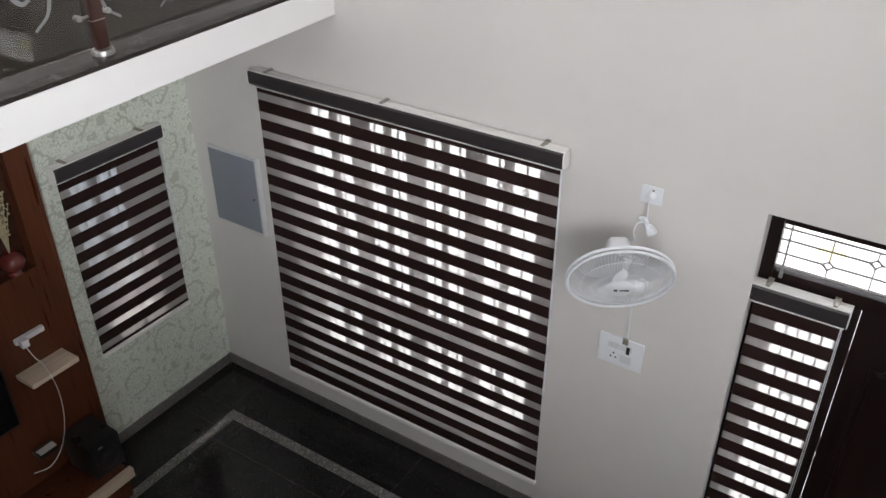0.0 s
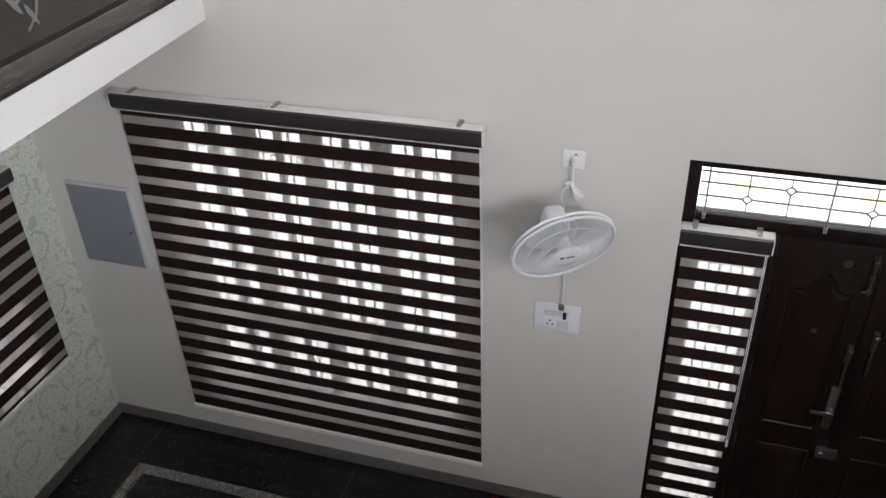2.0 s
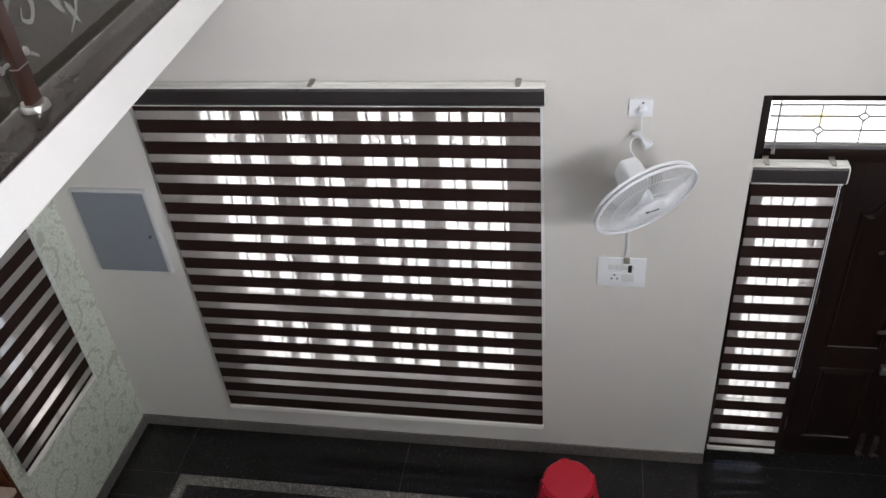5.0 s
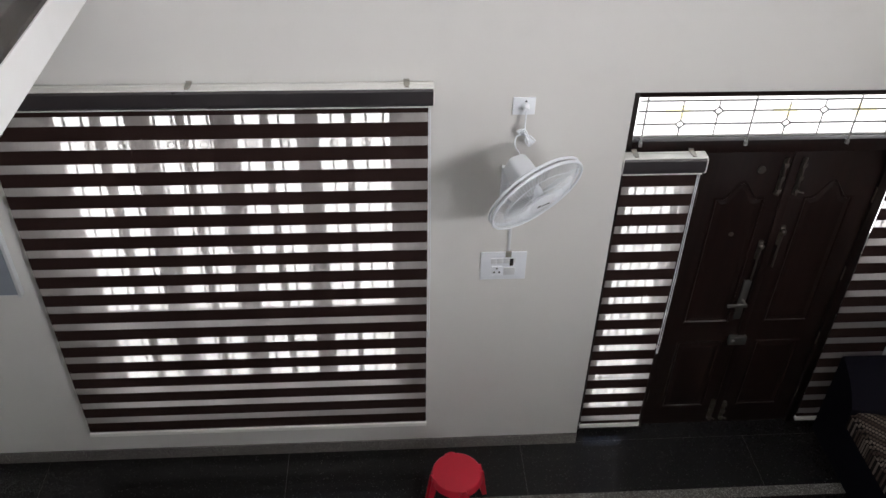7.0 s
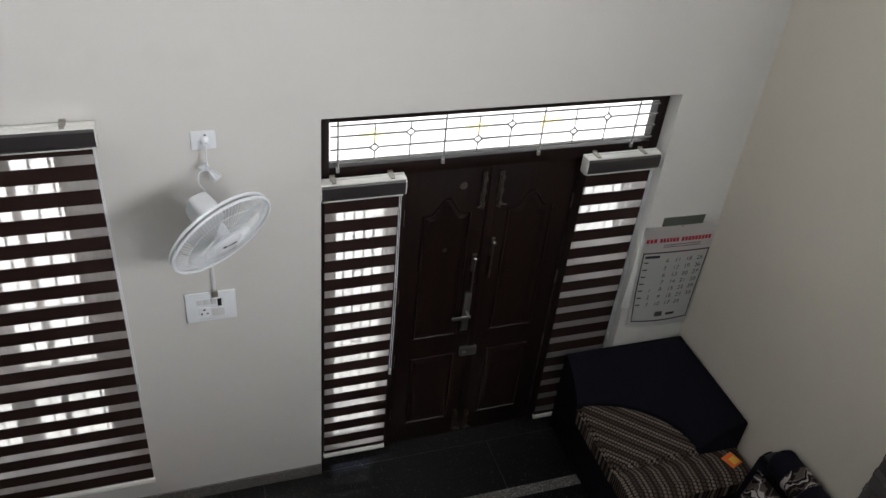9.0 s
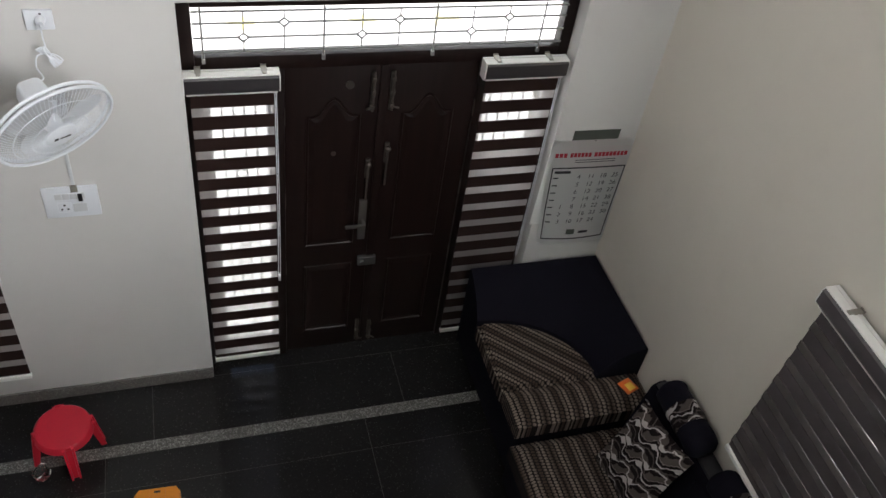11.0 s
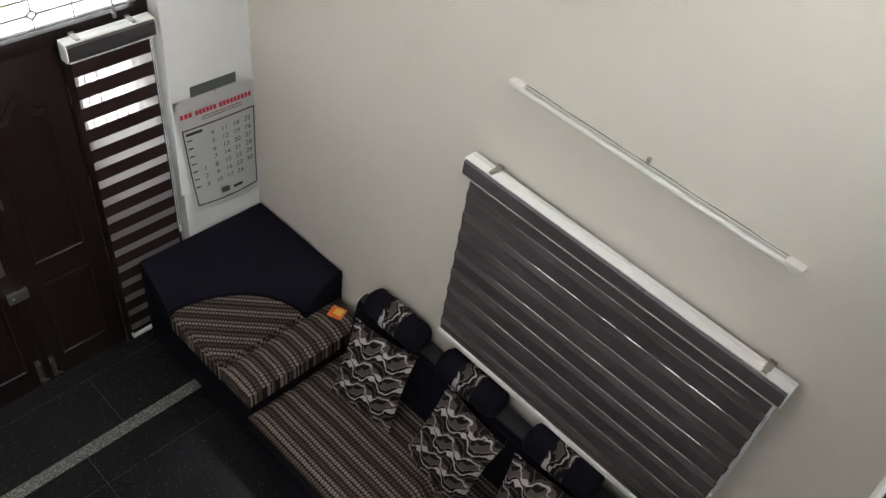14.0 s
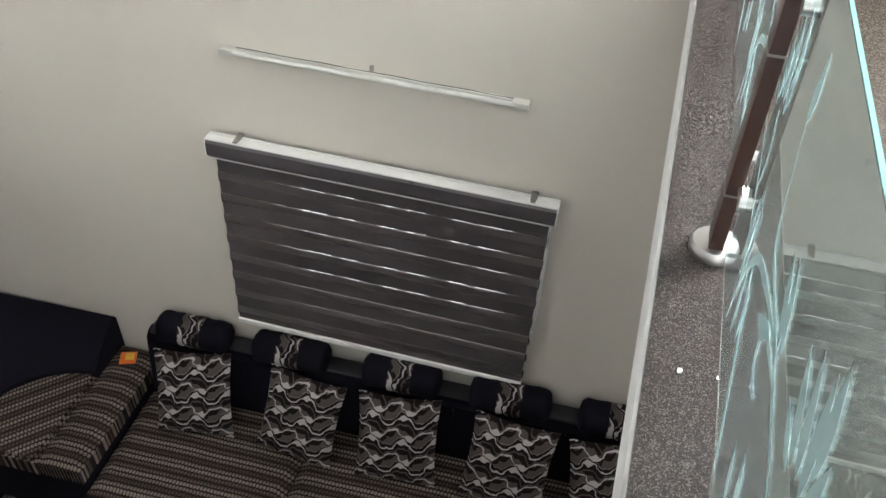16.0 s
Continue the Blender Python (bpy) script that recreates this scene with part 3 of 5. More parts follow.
# ---- windows, in a frame of their own: x along the wall, y outwards, z up ----
def window(name, m, w, h, columns, rails, label, rosettes=()):
    win = thing(name, m, label, "window", kind="structure")
    f, y0, y1 = 0.055, 0.10, 0.165
    part("window_frame", boxes((0, f, y0, y1, 0, h), (w - f, w, y0, y1, 0, h), (f, w - f, y0, y1, 0, f), (f, w - f, y0, y1, h - f, h), *[(f, w - f, y0, y1, z - 0.05, z + 0.05) for z in rails], bevel=0.003), M_WINFRAME, win)
    pitch = (w - 2 * f) / columns
    for i in range(columns + 1):
        if 0 < i < columns:
            part("mullion", boxes((f + i * pitch - 0.055, f + i * pitch + 0.055, y0 + 0.004, y1 - 0.004, f, h - f), bevel=0.003), M_WINFRAME, win)
    for i in range(columns):
        x = f + (i + 0.5) * pitch
        part("glazing_bar", boxes((x - 0.017, x + 0.017, y0 + 0.012, y1 - 0.012, f, h - f), bevel=0.002), M_WINFRAME, win)
        pane = part("pane", boxes((f + i * pitch + 0.02, f + (i + 1) * pitch - 0.02, 0.135, 0.139, f, h - f)), M_GLASS, win)
        pane.visible_shadow = False
    bm = bmesh.new()
    n = round(w / 0.088)
    for i in range(1, n):
        rod(bm, (i * w / n, 0.195, 0.0), (i * w / n, 0.195, h), 0.0065, n=6)
    for z in [0.05, h - 0.05, *rosettes, *[r + 0.07 for r in rosettes]]:
        rod(bm, (0, 0.195, z), (w, 0.195, z), 0.007, n=6)
    for z in rosettes:
        for i in range(columns):
            for k in (0.3, 0.7):
                c = Vector((f + (i + k) * pitch, 0.195, z + 0.035))
                tube(bm, [c + Vector((0.020 * math.cos(q), 0, 0.020 * math.sin(q))) for q in np.linspace(0, 2 * math.pi, 12, endpoint=False)], 0.005, 6, True)
    part("grille", bm, M_GRILLE, win, "grey iron window grille")
    return win


window("window_1", pose(WIN_N[0], YN, WIN_N[2]), WIN_N[1] - WIN_N[0], WIN_N[3] - WIN_N[2], 4, [0.64], "wide wooden window with iron grille behind the blind", (1.72, 0.98))
window("window_2", pose(XR, WIN_E[1], WIN_E[2], 0, 0, -90), WIN_E[1] - WIN_E[0], WIN_E[3] - WIN_E[2], 3, [], "side window with iron grille behind the closed blind", (0.45,))
window("window_3", pose(XL, WIN_W[0], WIN_W[2], 0, 0, 90), WIN_W[1] - WIN_W[0], WIN_W[3] - WIN_W[2], 1, [], "narrow window with iron grille in the papered wall", (0.3,))
window("window_4", pose(XR, UP_E[1], UP_E[2], 0, 0, -90), UP_E[1] - UP_E[0], UP_E[3] - UP_E[2], 3, [], "upper floor window lighting the landing")
# unseen opening, added to go with the hall's fill lamp
window("window_6", pose(XR, HALL_E[1], HALL_E[2], 0, 0, -90), HALL_E[1] - HALL_E[0], HALL_E[3] - HALL_E[2], 4, [], "added wide window, unseen, to light the back of the hall")
window("window_7", pose(XL, UP_W[0], UP_W[2], 0, 0, 90), UP_W[1] - UP_W[0], UP_W[3] - UP_W[2], 4, [], "gallery window on the upper floor")
# unseen opening, added where the rear fill lamp stands
window("window_5", pose(UP_S[1], YS, UP_S[2], 0, 0, 180), UP_S[1] - UP_S[0], UP_S[3] - UP_S[2], 4, [], "added upper window, unseen, filling light from behind the landing")

# ---- the front door with its sidelights and transom ----
door = thing("door_1", pose(DOOR[0], YN + 0.10, 0.0), "dark stained double front door, closed, with transom and sidelights", "door", kind="structure")
DW, DH = DOOR[1] - DOOR[0], DOOR[3]
L0, L1 = 0.466, 1.463          # the pair of leaves
ZH = 2.138                      # their top
part("door_frame", boxes((0, 0.06, 0, 0.07, 0, DH), (DW - 0.06, DW, 0, 0.07, 0, DH), (0.06, DW - 0.06, 0, 0.07, DH - 0.078, DH), (0.06, DW - 0.06, -0.004, 0.07, ZH, ZH + 0.072), (L0 - 0.055, L0, 0, 0.07, 0, ZH), (L1, L1 + 0.055, 0, 0.07, 0, ZH), (0.06, L0 - 0.055, 0, 0.07, 0, 0.08), (L1 + 0.055, DW - 0.06, 0, 0.07, 0, 0.08), bevel=0.004), M_DOOR, door)
for a, b in ((0.06, L0 - 0.055), (L1 + 0.055, DW - 0.06)):
    pane = part("pane", boxes((a, b, 0.033, 0.038, 0.08, ZH)), M_GLASS, door)
    pane.visible_shadow = False
    g0, g1 = (a + 0.055, b - 0.018) if a < 1.0 else (a + 0.018, b - 0.005)
    part("outer_liner", boxes((a, g0, 0.075, 0.155, 0.0, ZH), (g1, b, 0.075, 0.155, 0.0, ZH), (g0, g1, 0.075, 0.155, 0.0, 0.05), bevel=0.003), M_DOOR, door)
    bm = bmesh.new()
    for i in range(1, 5):
        rod(bm, (g0 + (g1 - g0) * i / 5, 0.135, 0.05), (g0 + (g1 - g0) * i / 5, 0.135, ZH), 0.0062, n=6)
    for k, z in enumerate((0.35, 0.85, 1.35, 1.85)):
        rod(bm, (g0, 0.135, z), (g1, 0.135, z), 0.006, n=6)
        c = Vector(((g0 + g1) / 2, 0.135, z + 0.06))
        tube(bm, [c + Vector((0.03 * math.cos(q), 0, 0.03 * math.sin(q))) for q in np.linspace(0, 2 * math.pi, 12, endpoint=False)], 0.006, 6, True)
    part("sidelight_grille", bm, M_GRILLE, door, "grey iron sidelight grille")
pane = part("transom_pane", boxes((0.06, DW - 0.06, 0.05, 0.055, ZH + 0.072, DH - 0.078)), M_GLASS, door)
pane.visible_shadow = False
for x in (0.69, 1.25, 1.67):
    part("stained_glass", boxes((x - 0.47, x - 0.35, 0.044, 0.048, 2.318, 2.386)), glass("yellow_stained_glass", (1.0, 0.93, 0.5)), door, "small yellow stained glass square").visible_shadow = False
bm = bmesh.new()
gx = [0.10, 0.65, 1.188, 1.745]
gz = [2.243, 2.316, 2.388, 2.446]
for x in gx:
    rod(bm, (x, -0.012, ZH + 0.058), (x, -0.012, DH - 0.07), 0.0048, n=8)
    box(bm, x - 0.008, x + 0.008, -0.02, 0.0, ZH + 0.050, ZH + 0.074)
for z in gz:
    holes = [a + (b - a) * k for a, b in zip(gx, gx[1:]) for k, zz in ((1 / 3, gz[1]), (2 / 3, gz[2])) if zz == z]
    ends = [0.062] + [x + e for x in holes for e in (-0.022, 0.022)] + [DW - 0.062]
    for x0, x1 in zip(ends[::2], ends[1::2]):
        rod(bm, (x0, -0.012, z), (x1, -0.012, z), 0.0056, n=6)
for a, b in zip(gx, gx[1:]):
    for k, z in ((1 / 3, gz[1]), (2 / 3, gz[2])):
        x = a + (b - a) * k
        rod(bm, (x, -0.012, gz[0]), (x, -0.012, z - 0.022), 0.0036, n=6)
        rod(bm, (x, -0.012, z + 0.022), (x, -0.012, gz[3]), 0.0036, n=6)
        tube(bm, [(x, -0.014, z + 0.022), (x + 0.024, -0.014, z), (x, -0.014, z - 0.022), (x - 0.024, -0.014, z)], 0.0072, 6, True)
part("transom_grille", bm, M_GRILLE, door, "grey iron transom grille with diamond rosettes")


def arch_panel(x0, x1, z0, z1, rise):
    """Outline of a panel with an ogee-arched top."""
    pts = [(x0, z0), (x1, z0), (x1, z1 - rise)]
    n = 14
    for i in range(n + 1):
        t = i / n
        x = x1 + (x0 - x1) * t
        s = abs(2 * t - 1)
        pts.append((x, z1 - rise + rise * (0.5 + 0.5 * math.cos(math.pi * min(1, s * 1.35)))))
    pts.append((x0, z1 - rise))
    out = []
    for p in pts:
        if not out or (abs(p[0] - out[-1][0]) + abs(p[1] - out[-1][1])) > 1e-4:
            out.append(p)
    return out


def inset(outline, d):
    c = [(max(p[k] for p in outline) + min(p[k] for p in outline)) / 2 for k in (0, 1)]
    w = max(p[0] for p in outline) - min(p[0] for p in outline)
    h = max(p[1] for p in outline) - min(p[1] for p in outline)
    return [(c[0] + (p[0] - c[0]) * (1 - 2 * d / w), c[1] + (p[1] - c[1]) * (1 - 2 * d / h)) for p in outline]


MID = (L0 + L1) / 2
for a, b in ((L0 + 0.002, MID - 0.0015), (MID + 0.0015, L1 - 0.002)):
    leaf = part("door_leaf", boxes((a, b, 0.018, 0.058, 0.012, ZH - 0.003), bevel=0.004), M_DOOR, door)
    for o in (arch_panel(a + 0.105, b - 0.105, 0.925, 1.95, 0.11), arch_panel(a + 0.105, b - 0.105, 0.18, 0.77, 0.0)):
        if o[2][1] < 0.84:
            o = [(a + 0.105, 0.18), (b - 0.105, 0.18), (b - 0.105, 0.77), (a + 0.105, 0.77)]
        bm = bmesh.new()
        rings = [(o, 0.0175), (inset(o, 0.004), 0.011), (inset(o, 0.012), 0.011), (inset(o, 0.018), 0.017), (inset(o, 0.045), 0.012)]
        vs = [[bm.verts.new((u, y, v)) for u, v in ring] for ring, y in rings]
        for p, q in zip(vs, vs[1:]):
            for i in range(len(p)):
                j = (i + 1) % len(p)
                bm.faces.new((p[i], p[j], q[j], q[i]))
        bm.faces.new(vs[-1])
        part("raised_panel", bm, M_DOOR, leaf, "", False)
part("astragal", boxes((MID - 0.022, MID + 0.022, 0.008, 0.0175, 0.02, ZH - 0.01), bevel=0.003), M_DOOR, door)


def bolt(x, z0, z1, knob):
    bm = boxes((x - 0.012, x + 0.012, 0.008, 0.0175, z0, z1), bevel=0.002)
    rod(bm, (x, -0.002, z0 + 0.005), (x, -0.002, z1 + 0.012), 0.007)
    for k in (0.15, 0.5, 0.85):
        z = z0 + (z1 - z0) * k
        box(bm, x - 0.012, x + 0.012, -0.011, 0.006, z - 0.012, z + 0.012, 0.002)
    rod(bm, (x, -0.004, z0 + 0.03), (x + knob, -0.02, z0 + 0.03), 0.005)
    part("tower_bolt", bm, M_BRONZE, door, "aged metal tower bolt")


bolt(MID - 0.055, 1.86, 2.09, -0.035)
bolt(MID + 0.045, 1.86, 2.09, 0.035)
bolt(MID - 0.045, 0.05, 0.24, 0.03)
bolt(MID + 0.035, 0.05, 0.22, 0.03)
for x, z in ((MID - 0.055, 1.42), (MID + 0.045, 1.52)):
    bm = boxes((x - 0.013, x + 0.013, 0.004, 0.0175, z, z + 0.13), bevel=0.003)
    rod(bm, (x, -0.004, z - 0.15), (x, -0.004, z + 0.08), 0.006)
    bmesh.ops.create_uvsphere(bm, u_segments=10, v_segments=8, radius=0.018, matrix=Matrix.Translation((x, -0.006, z + 0.10)))
    part("latch", bm, M_BRONZE, door, "aged metal sliding latch with round knob")
bm = boxes((MID - 0.085, MID - 0.04, 0.004, 0.0175, 0.96, 1.26), bevel=0.004)
rod(bm, (MID - 0.062, 0.006, 1.11), (MID - 0.062, -0.045, 1.11), 0.011)
box(bm, MID - 0.17, MID - 0.052, -0.052, -0.036, 1.10, 1.12, 0.005)
part("door_handle", bm, M_STEEL, door, "satin steel lever handle on a long plate")
bm = boxes((MID - 0.075, MID + 0.035, -0.012, 0.0175, 0.755, 0.82), bevel=0.006)
rod(bm, (MID - 0.05, -0.011, 0.788), (MID - 0.05, -0.022, 0.788), 0.012)
part("rim_lock", bm, M_STEEL, door, "satin steel rim lock across the meeting stiles")
for x, z, r in ((L0 + 0.325, 2.02, 0.022), (L0 + 0.255, 1.60, 0.014)):
    part("viewer", rod(bmesh.new(), (x, 0.008, z), (x, 0.022, z), r, r, 16), M_BRONZE, door, "small round door viewer")
for x in (L0 - 0.004, L1 + 0.004):
    for z in (0.30, 0.78, 1.30, 1.85):
        part("hinge", rod(bmesh.new(), (x, 0.008, z - 0.05), (x, 0.008, z + 0.05), 0.008, None, 10), M_BRONZE, door)


# ---- zebra blinds: x along the wall, y into the wall, z down from the cassette's top ----
PITCH, OPAQUE = 0.1271, 0.077


def cassette_profile():
    pts = [(-0.012, -0.006), (-0.012, -0.10), (-0.045, -0.10)]
    for i in range(9):
        a = -math.pi / 2 - i / 8 * math.pi / 2
        pts.append((-0.055 + 0.03 * math.cos(a), -0.07 + 0.03 * math.sin(a)))
    pts += [(-0.086, -0.016), (-0.078, -0.006)]
    return pts


def blind(m, w, drop, first, clips, label, closed=False, pitch=PITCH, cord=True):
    b = thing("zebra_blind", m, label, "window blind")
    part("cassette", slab(bmesh.new(), cassette_profile(), 0.005, w - 0.005, "YZ"), M_CASS_TAUPE if closed else M_CASS, b, "cloth-covered cassette front")
    part("top_rail", boxes((0.0, w, -0.078, -0.012, -0.006, 0.0), (0.0, w, -0.078, -0.074, -0.016, -0.006), (0.0, w, -0.034, -0.030, 0.0, 0.003), bevel=0.001), M_ALU, b, "white aluminium top rail")
    part("lower_trim", boxes((0.012, w - 0.012, -0.072, -0.064, -0.1035, -0.1005)), M_ALU, b)
    for x in (0.0, w - 0.0045):
        prof = [(u * 1.012 - 0.0005, v * 1.012) for u, v in cassette_profile()]
        part("end_cap", slab(bmesh.new(), prof, x, x + 0.0045, "YZ"), M_ALU, b, "white plastic end cap")
    for k in clips:
        x = k * w
        bm = boxes((x - 0.014, x + 0.014, -0.05, 0.0, 0.0005, 0.004), (x - 0.014, x + 0.014, -0.004, 0.0, 0.004, 0.011), (x - 0.010, x + 0.010, -0.072, -0.05, 0.0005, 0.007), bevel=0.001)
        part("bracket", bm, M_CLIP, b, "small zinc mounting bracket")
    f0, f1 = 0.026, w - 0.026
    yf = -0.044
    k = 0
    sheer_h = pitch - OPAQUE
    front = [(first - i * pitch) for i in range(60)]
    bottoms = -drop + 0.024
    top = -0.08
    for s in front:
        hi, lo = s + sheer_h / 2, s - sheer_h / 2
        if hi < top and top > bottoms:
            part("dark_band", boxes((f0, f1, yf - 0.0007, yf + 0.0007, max(hi, bottoms), top)), M_BAND_TAUPE if closed else M_BAND, b, "" if k else "opaque dark brown cloth band", False)
        if hi > bottoms:
            a, c = max(lo, bottoms), min(hi, -0.08)
            if c - a > 0.004:
                slit = (0.0025, 0.0042, 0.002, 0.004, 0.004, 0.0034, 0.002)[k % 7] if closed and k < 8 else 0.0
                part("sheer_band", boxes((f0, f1, yf - 0.0004, yf + 0.0004, a, c - slit)), M_SHEER_TAUPE if closed else M_SHEER, b, "" if k else "translucent sheer cloth band", False)
                if closed:
                    part("rear_band", boxes((f0 - 0.007, f1 + 0.007, yf + 0.004, yf + 0.0055, a - 0.014, c - slit - 0.0045 if slit else c + 0.006)), M_BANDB, b, "" if k else "opaque rear cloth band", False)
            k += 1
        top = min(top, max(lo, bottoms))
        if lo <= bottoms:
            break
    part("bottom_rail", boxes((f0 - 0.004, f1 + 0.004, yf - 0.014, yf + 0.012, -drop, -drop + 0.028), bevel=0.004), M_RAILWHITE, b, "white aluminium bottom rail")
    if cord:
        bm = bmesh.new()
        for dx in (0.0, 0.016):
            tube(bm, smooth_path([(w - 0.024 + dx * 0.4, yf - 0.006 - dx * 0.3, -0.09), (w - 0.019 + dx * 0.5, yf - 0.008 - dx * 0.3, -drop * 0.4), (w - 0.021 + dx * 0.6, yf - 0.007 - dx * 0.3, -drop * 0.66)], 5), 0.0022, 6)
        part("pull_cord", bm, M_PLASTIC, b, "white looped pull cord")
        part("cord_weight", rod(bmesh.new(), (w - 0.016, yf - 0.010, -drop * 0.66 - 0.035), (w - 0.016, yf - 0.010, -drop * 0.66 + 0.01), 0.007), M_PLASTIC_G, b)
    return b


blind(pose(-3.012, YN, 2.613), 2.107, 2.338, 2.445 - 2.613, (0.06, 0.47, 0.94), "wide dark brown and sheer zebra blind, over the hall window")
blind(pose(0.056, YN + 0.075, 2.172), 0.437, 2.062, 1.957 - 2.172, (0.16, 0.84), "narrow dark brown zebra blind over a door sidelight", pitch=0.1263)
blind(pose(1.504, YN + 0.075, 2.182), 0.452, 2.072, 1.962 - 2.182, (0.16, 0.78), "narrow dark brown zebra blind over the sidelight behind the sofa", pitch=0.1263)
blind(pose(XL + 0.004, 2.0, 2.2, 0, 0, 90), 0.795, 1.41, 2.008 - 2.2, (0.12, 0.82), "dark brown zebra blind on the papered wall", False)
blind(pose(XR - 0.015, 1.45, 2.158, 0, 1.95, -90), 1.55, 1.162, -0.213, (0.09, 0.93), "closed brown zebra blind above the long sofa", True, 0.1225)


# ---- on the north wall ----
panel = thing("meter_panel", pose(-3.555, YN, 1.39), "grey-blue steel meter panel with closed door on the wall", "electrical panel")
part("casing", boxes((0, 0.465, -0.022, 0.0, 0, 0.578), bevel=0.004), M_PANEL_TRIM, panel, "light grey steel casing")
part("panel_door", boxes((0.016, 0.442, -0.030, -0.0225, 0.014, 0.56), bevel=0.003), M_GREY_PANEL, panel, "grey-blue enamelled door")
part("edge_trim", boxes((0.446, 0.464, -0.036, -0.0225, 0.0, 0.574), bevel=0.003), M_PANEL_TRIM, panel)
part("catch", rod(bmesh.new(), (0.405, -0.030, 0.27), (0.405, -0.042, 0.27), 0.009), M_BRONZE, panel)

plate = thing("switch_plate", pose(-0.638, YN, 1.415), "white modular switch plate with socket and switches", "switch")
part("plate", boxes((0, 0.25, -0.012, 0, 0, 0.187), bevel=0.004), M_PLASTIC, plate)
for i in range(4):
    part("switch", boxes((0.055 + i * 0.034, 0.087 + i * 0.034, -0.017, -0.0125, 0.115, 0.15), bevel=0.002), M_PLASTIC_G, plate)
part("indicator", boxes((0.158, 0.178, -0.019, -0.0175, 0.10, 0.148), bevel=0.001), M_BLACK, plate, "black fan regulator switch")
bm = boxes((0.06, 0.12, -0.0155, -0.0125, 0.035, 0.095), bevel=0.003)
part("socket", bm, M_PLASTIC, plate)
for x, z in ((0.09, 0.08), (0.076, 0.055), (0.104, 0.055)):
    part("socket_hole", rod(bmesh.new(), (x, -0.0165, z), (x, -0.0155, z), 0.0055), M_BLACK, plate)
part("rocker", boxes((0.128, 0.19, -0.0165, -0.0125, 0.035, 0.085), bevel=0.002), M_PLASTIC_G, plate)

sock = thing("wall_socket", pose(-0.527, YN, 2.433), "white wall socket with a plugged-in fan cord", "socket")
part("plate", boxes((0, 0.108, -0.012, 0, 0, 0.09), bevel=0.004), M_PLASTIC, sock)
bm = rod(bmesh.new(), (0.06, -0.012, 0.047), (0.06, -0.045, 0.042), 0.02, 0.014, 14)
part("plug", bm, M_PLASTIC, sock)
part("pin_hole", rod(bmesh.new(), (0.062, -0.0135, 0.072), (0.062, -0.0125, 0.072), 0.005), M_BLACK, sock)

# wall fan
FAN_C, FAN_N = Vector((-0.448, 2.73, 2.215)), Vector((0.467, -0.777, -0.423)).normalized()
fan_rot = (-FAN_N).to_track_quat("-Z", "Y").to_matrix().to_4x4()
fan = thing("wall_fan", Matrix.Translation(FAN_C) @ fan_rot, "white wall-mounted fan tilted down, with wire cage", "fan")
R = 0.246


def cage(name, bulge, back, material, label):
    """Half of the wire cage: two hoops, and radial wires that share one mesh."""
    bm = bmesh.new()
    for t in (0.35, 0.7):
        rr, h = 0.05 + (R - 0.055) * t, bulge * (1 - t ** 2.2)
        tube(bm, [(rr * math.cos(q), rr * math.sin(q), h) for q in np.linspace(0, 2 * math.pi, 40, endpoint=False)], 0.0018, 5, True)
    half = part(name, bm, material, fan, label)
    pts = []
    for k in range(6):
        t = k / 5
        rr, a = 0.05 + (R - 0.055) * t, 0.25 * (1 - t) * back
        pts.append((rr * math.cos(a), rr * math.sin(a), bulge * (1 - t ** 2.2)))
    bm = bmesh.new()
    tube(bm, pts, 0.0013, 4)
    wire = mesh_of(bm, "wire", material, True)
    for i in range(84):
        piece("wire", wire, half, pose(0, 0, 0, 0, 0, 360 * i / 84))


cage("front_cage", 0.055, 1, M_PLASTIC, "thin white front wires")
cage("rear_cage", -0.075, -1, M_WIRE_SHADE, "thin white rear wires, shade put into their grey")
bm = bmesh.new()
for z in (-0.013, 0.011):
    tube(bm, [((R - 0.003 * abs(z) / 0.012) * math.cos(q), (R - 0.003 * abs(z) / 0.012) * math.sin(q), z) for q in np.linspace(0, 2 * math.pi, 64, endpoint=False)], 0.0068, 8, True)
part("rim", bm, M_PLASTIC, fan, "white plastic cage rim")
part("hub_badge", lathe(bmesh.new(), [(0.0, 0.066), (0.045, 0.063), (0.066, 0.055), (0.068, 0.046), (0.0, 0.045)], 28), M_PLASTIC, fan, "white round badge")
part("badge_mark", boxes((-0.034, -0.018, -0.006, 0.008, 0.0645, 0.0665), (-0.010, 0.034, -0.004, 0.005, 0.0635, 0.0660)), M_INK, fan)
for i in range(3):
    bm = bmesh.new()
    rows = []
    for k in range(9):
        t = k / 8
        rr = 0.03 + 0.185 * t
        half = 0.30 + 0.50 * math.sin(math.pi * min(1, 0.15 + t * 0.85)) * (1 - 0.25 * t)
        rows.append([bm.verts.new((rr * math.cos(a), rr * math.sin(a), 0.028 * (s - 0.5) - 0.008)) for s in (0, 0.25, 0.5, 0.75, 1) for a in [(s - 0.5) * 2 * half + 0.35 * t + i * 2 * math.pi / 3]])
    for p, q in zip(rows, rows[1:]):
        for j in range(4):
            bm.faces.new((p[j], p[j + 1], q[j + 1], q[j]))
    bmesh.ops.solidify(bm, geom=bm.faces[:], thickness=0.003)
    part("blade", bm, M_PLASTIC_G, fan, "pale translucent-looking plastic blade" if i == 0 else "")
part("hub", lathe(bmesh.new(), [(0.0, 0.03), (0.03, 0.028), (0.036, 0.0), (0.036, -0.03), (0.0, -0.03)], 20), M_PLASTIC, fan)
bm = bmesh.new()
secs = []
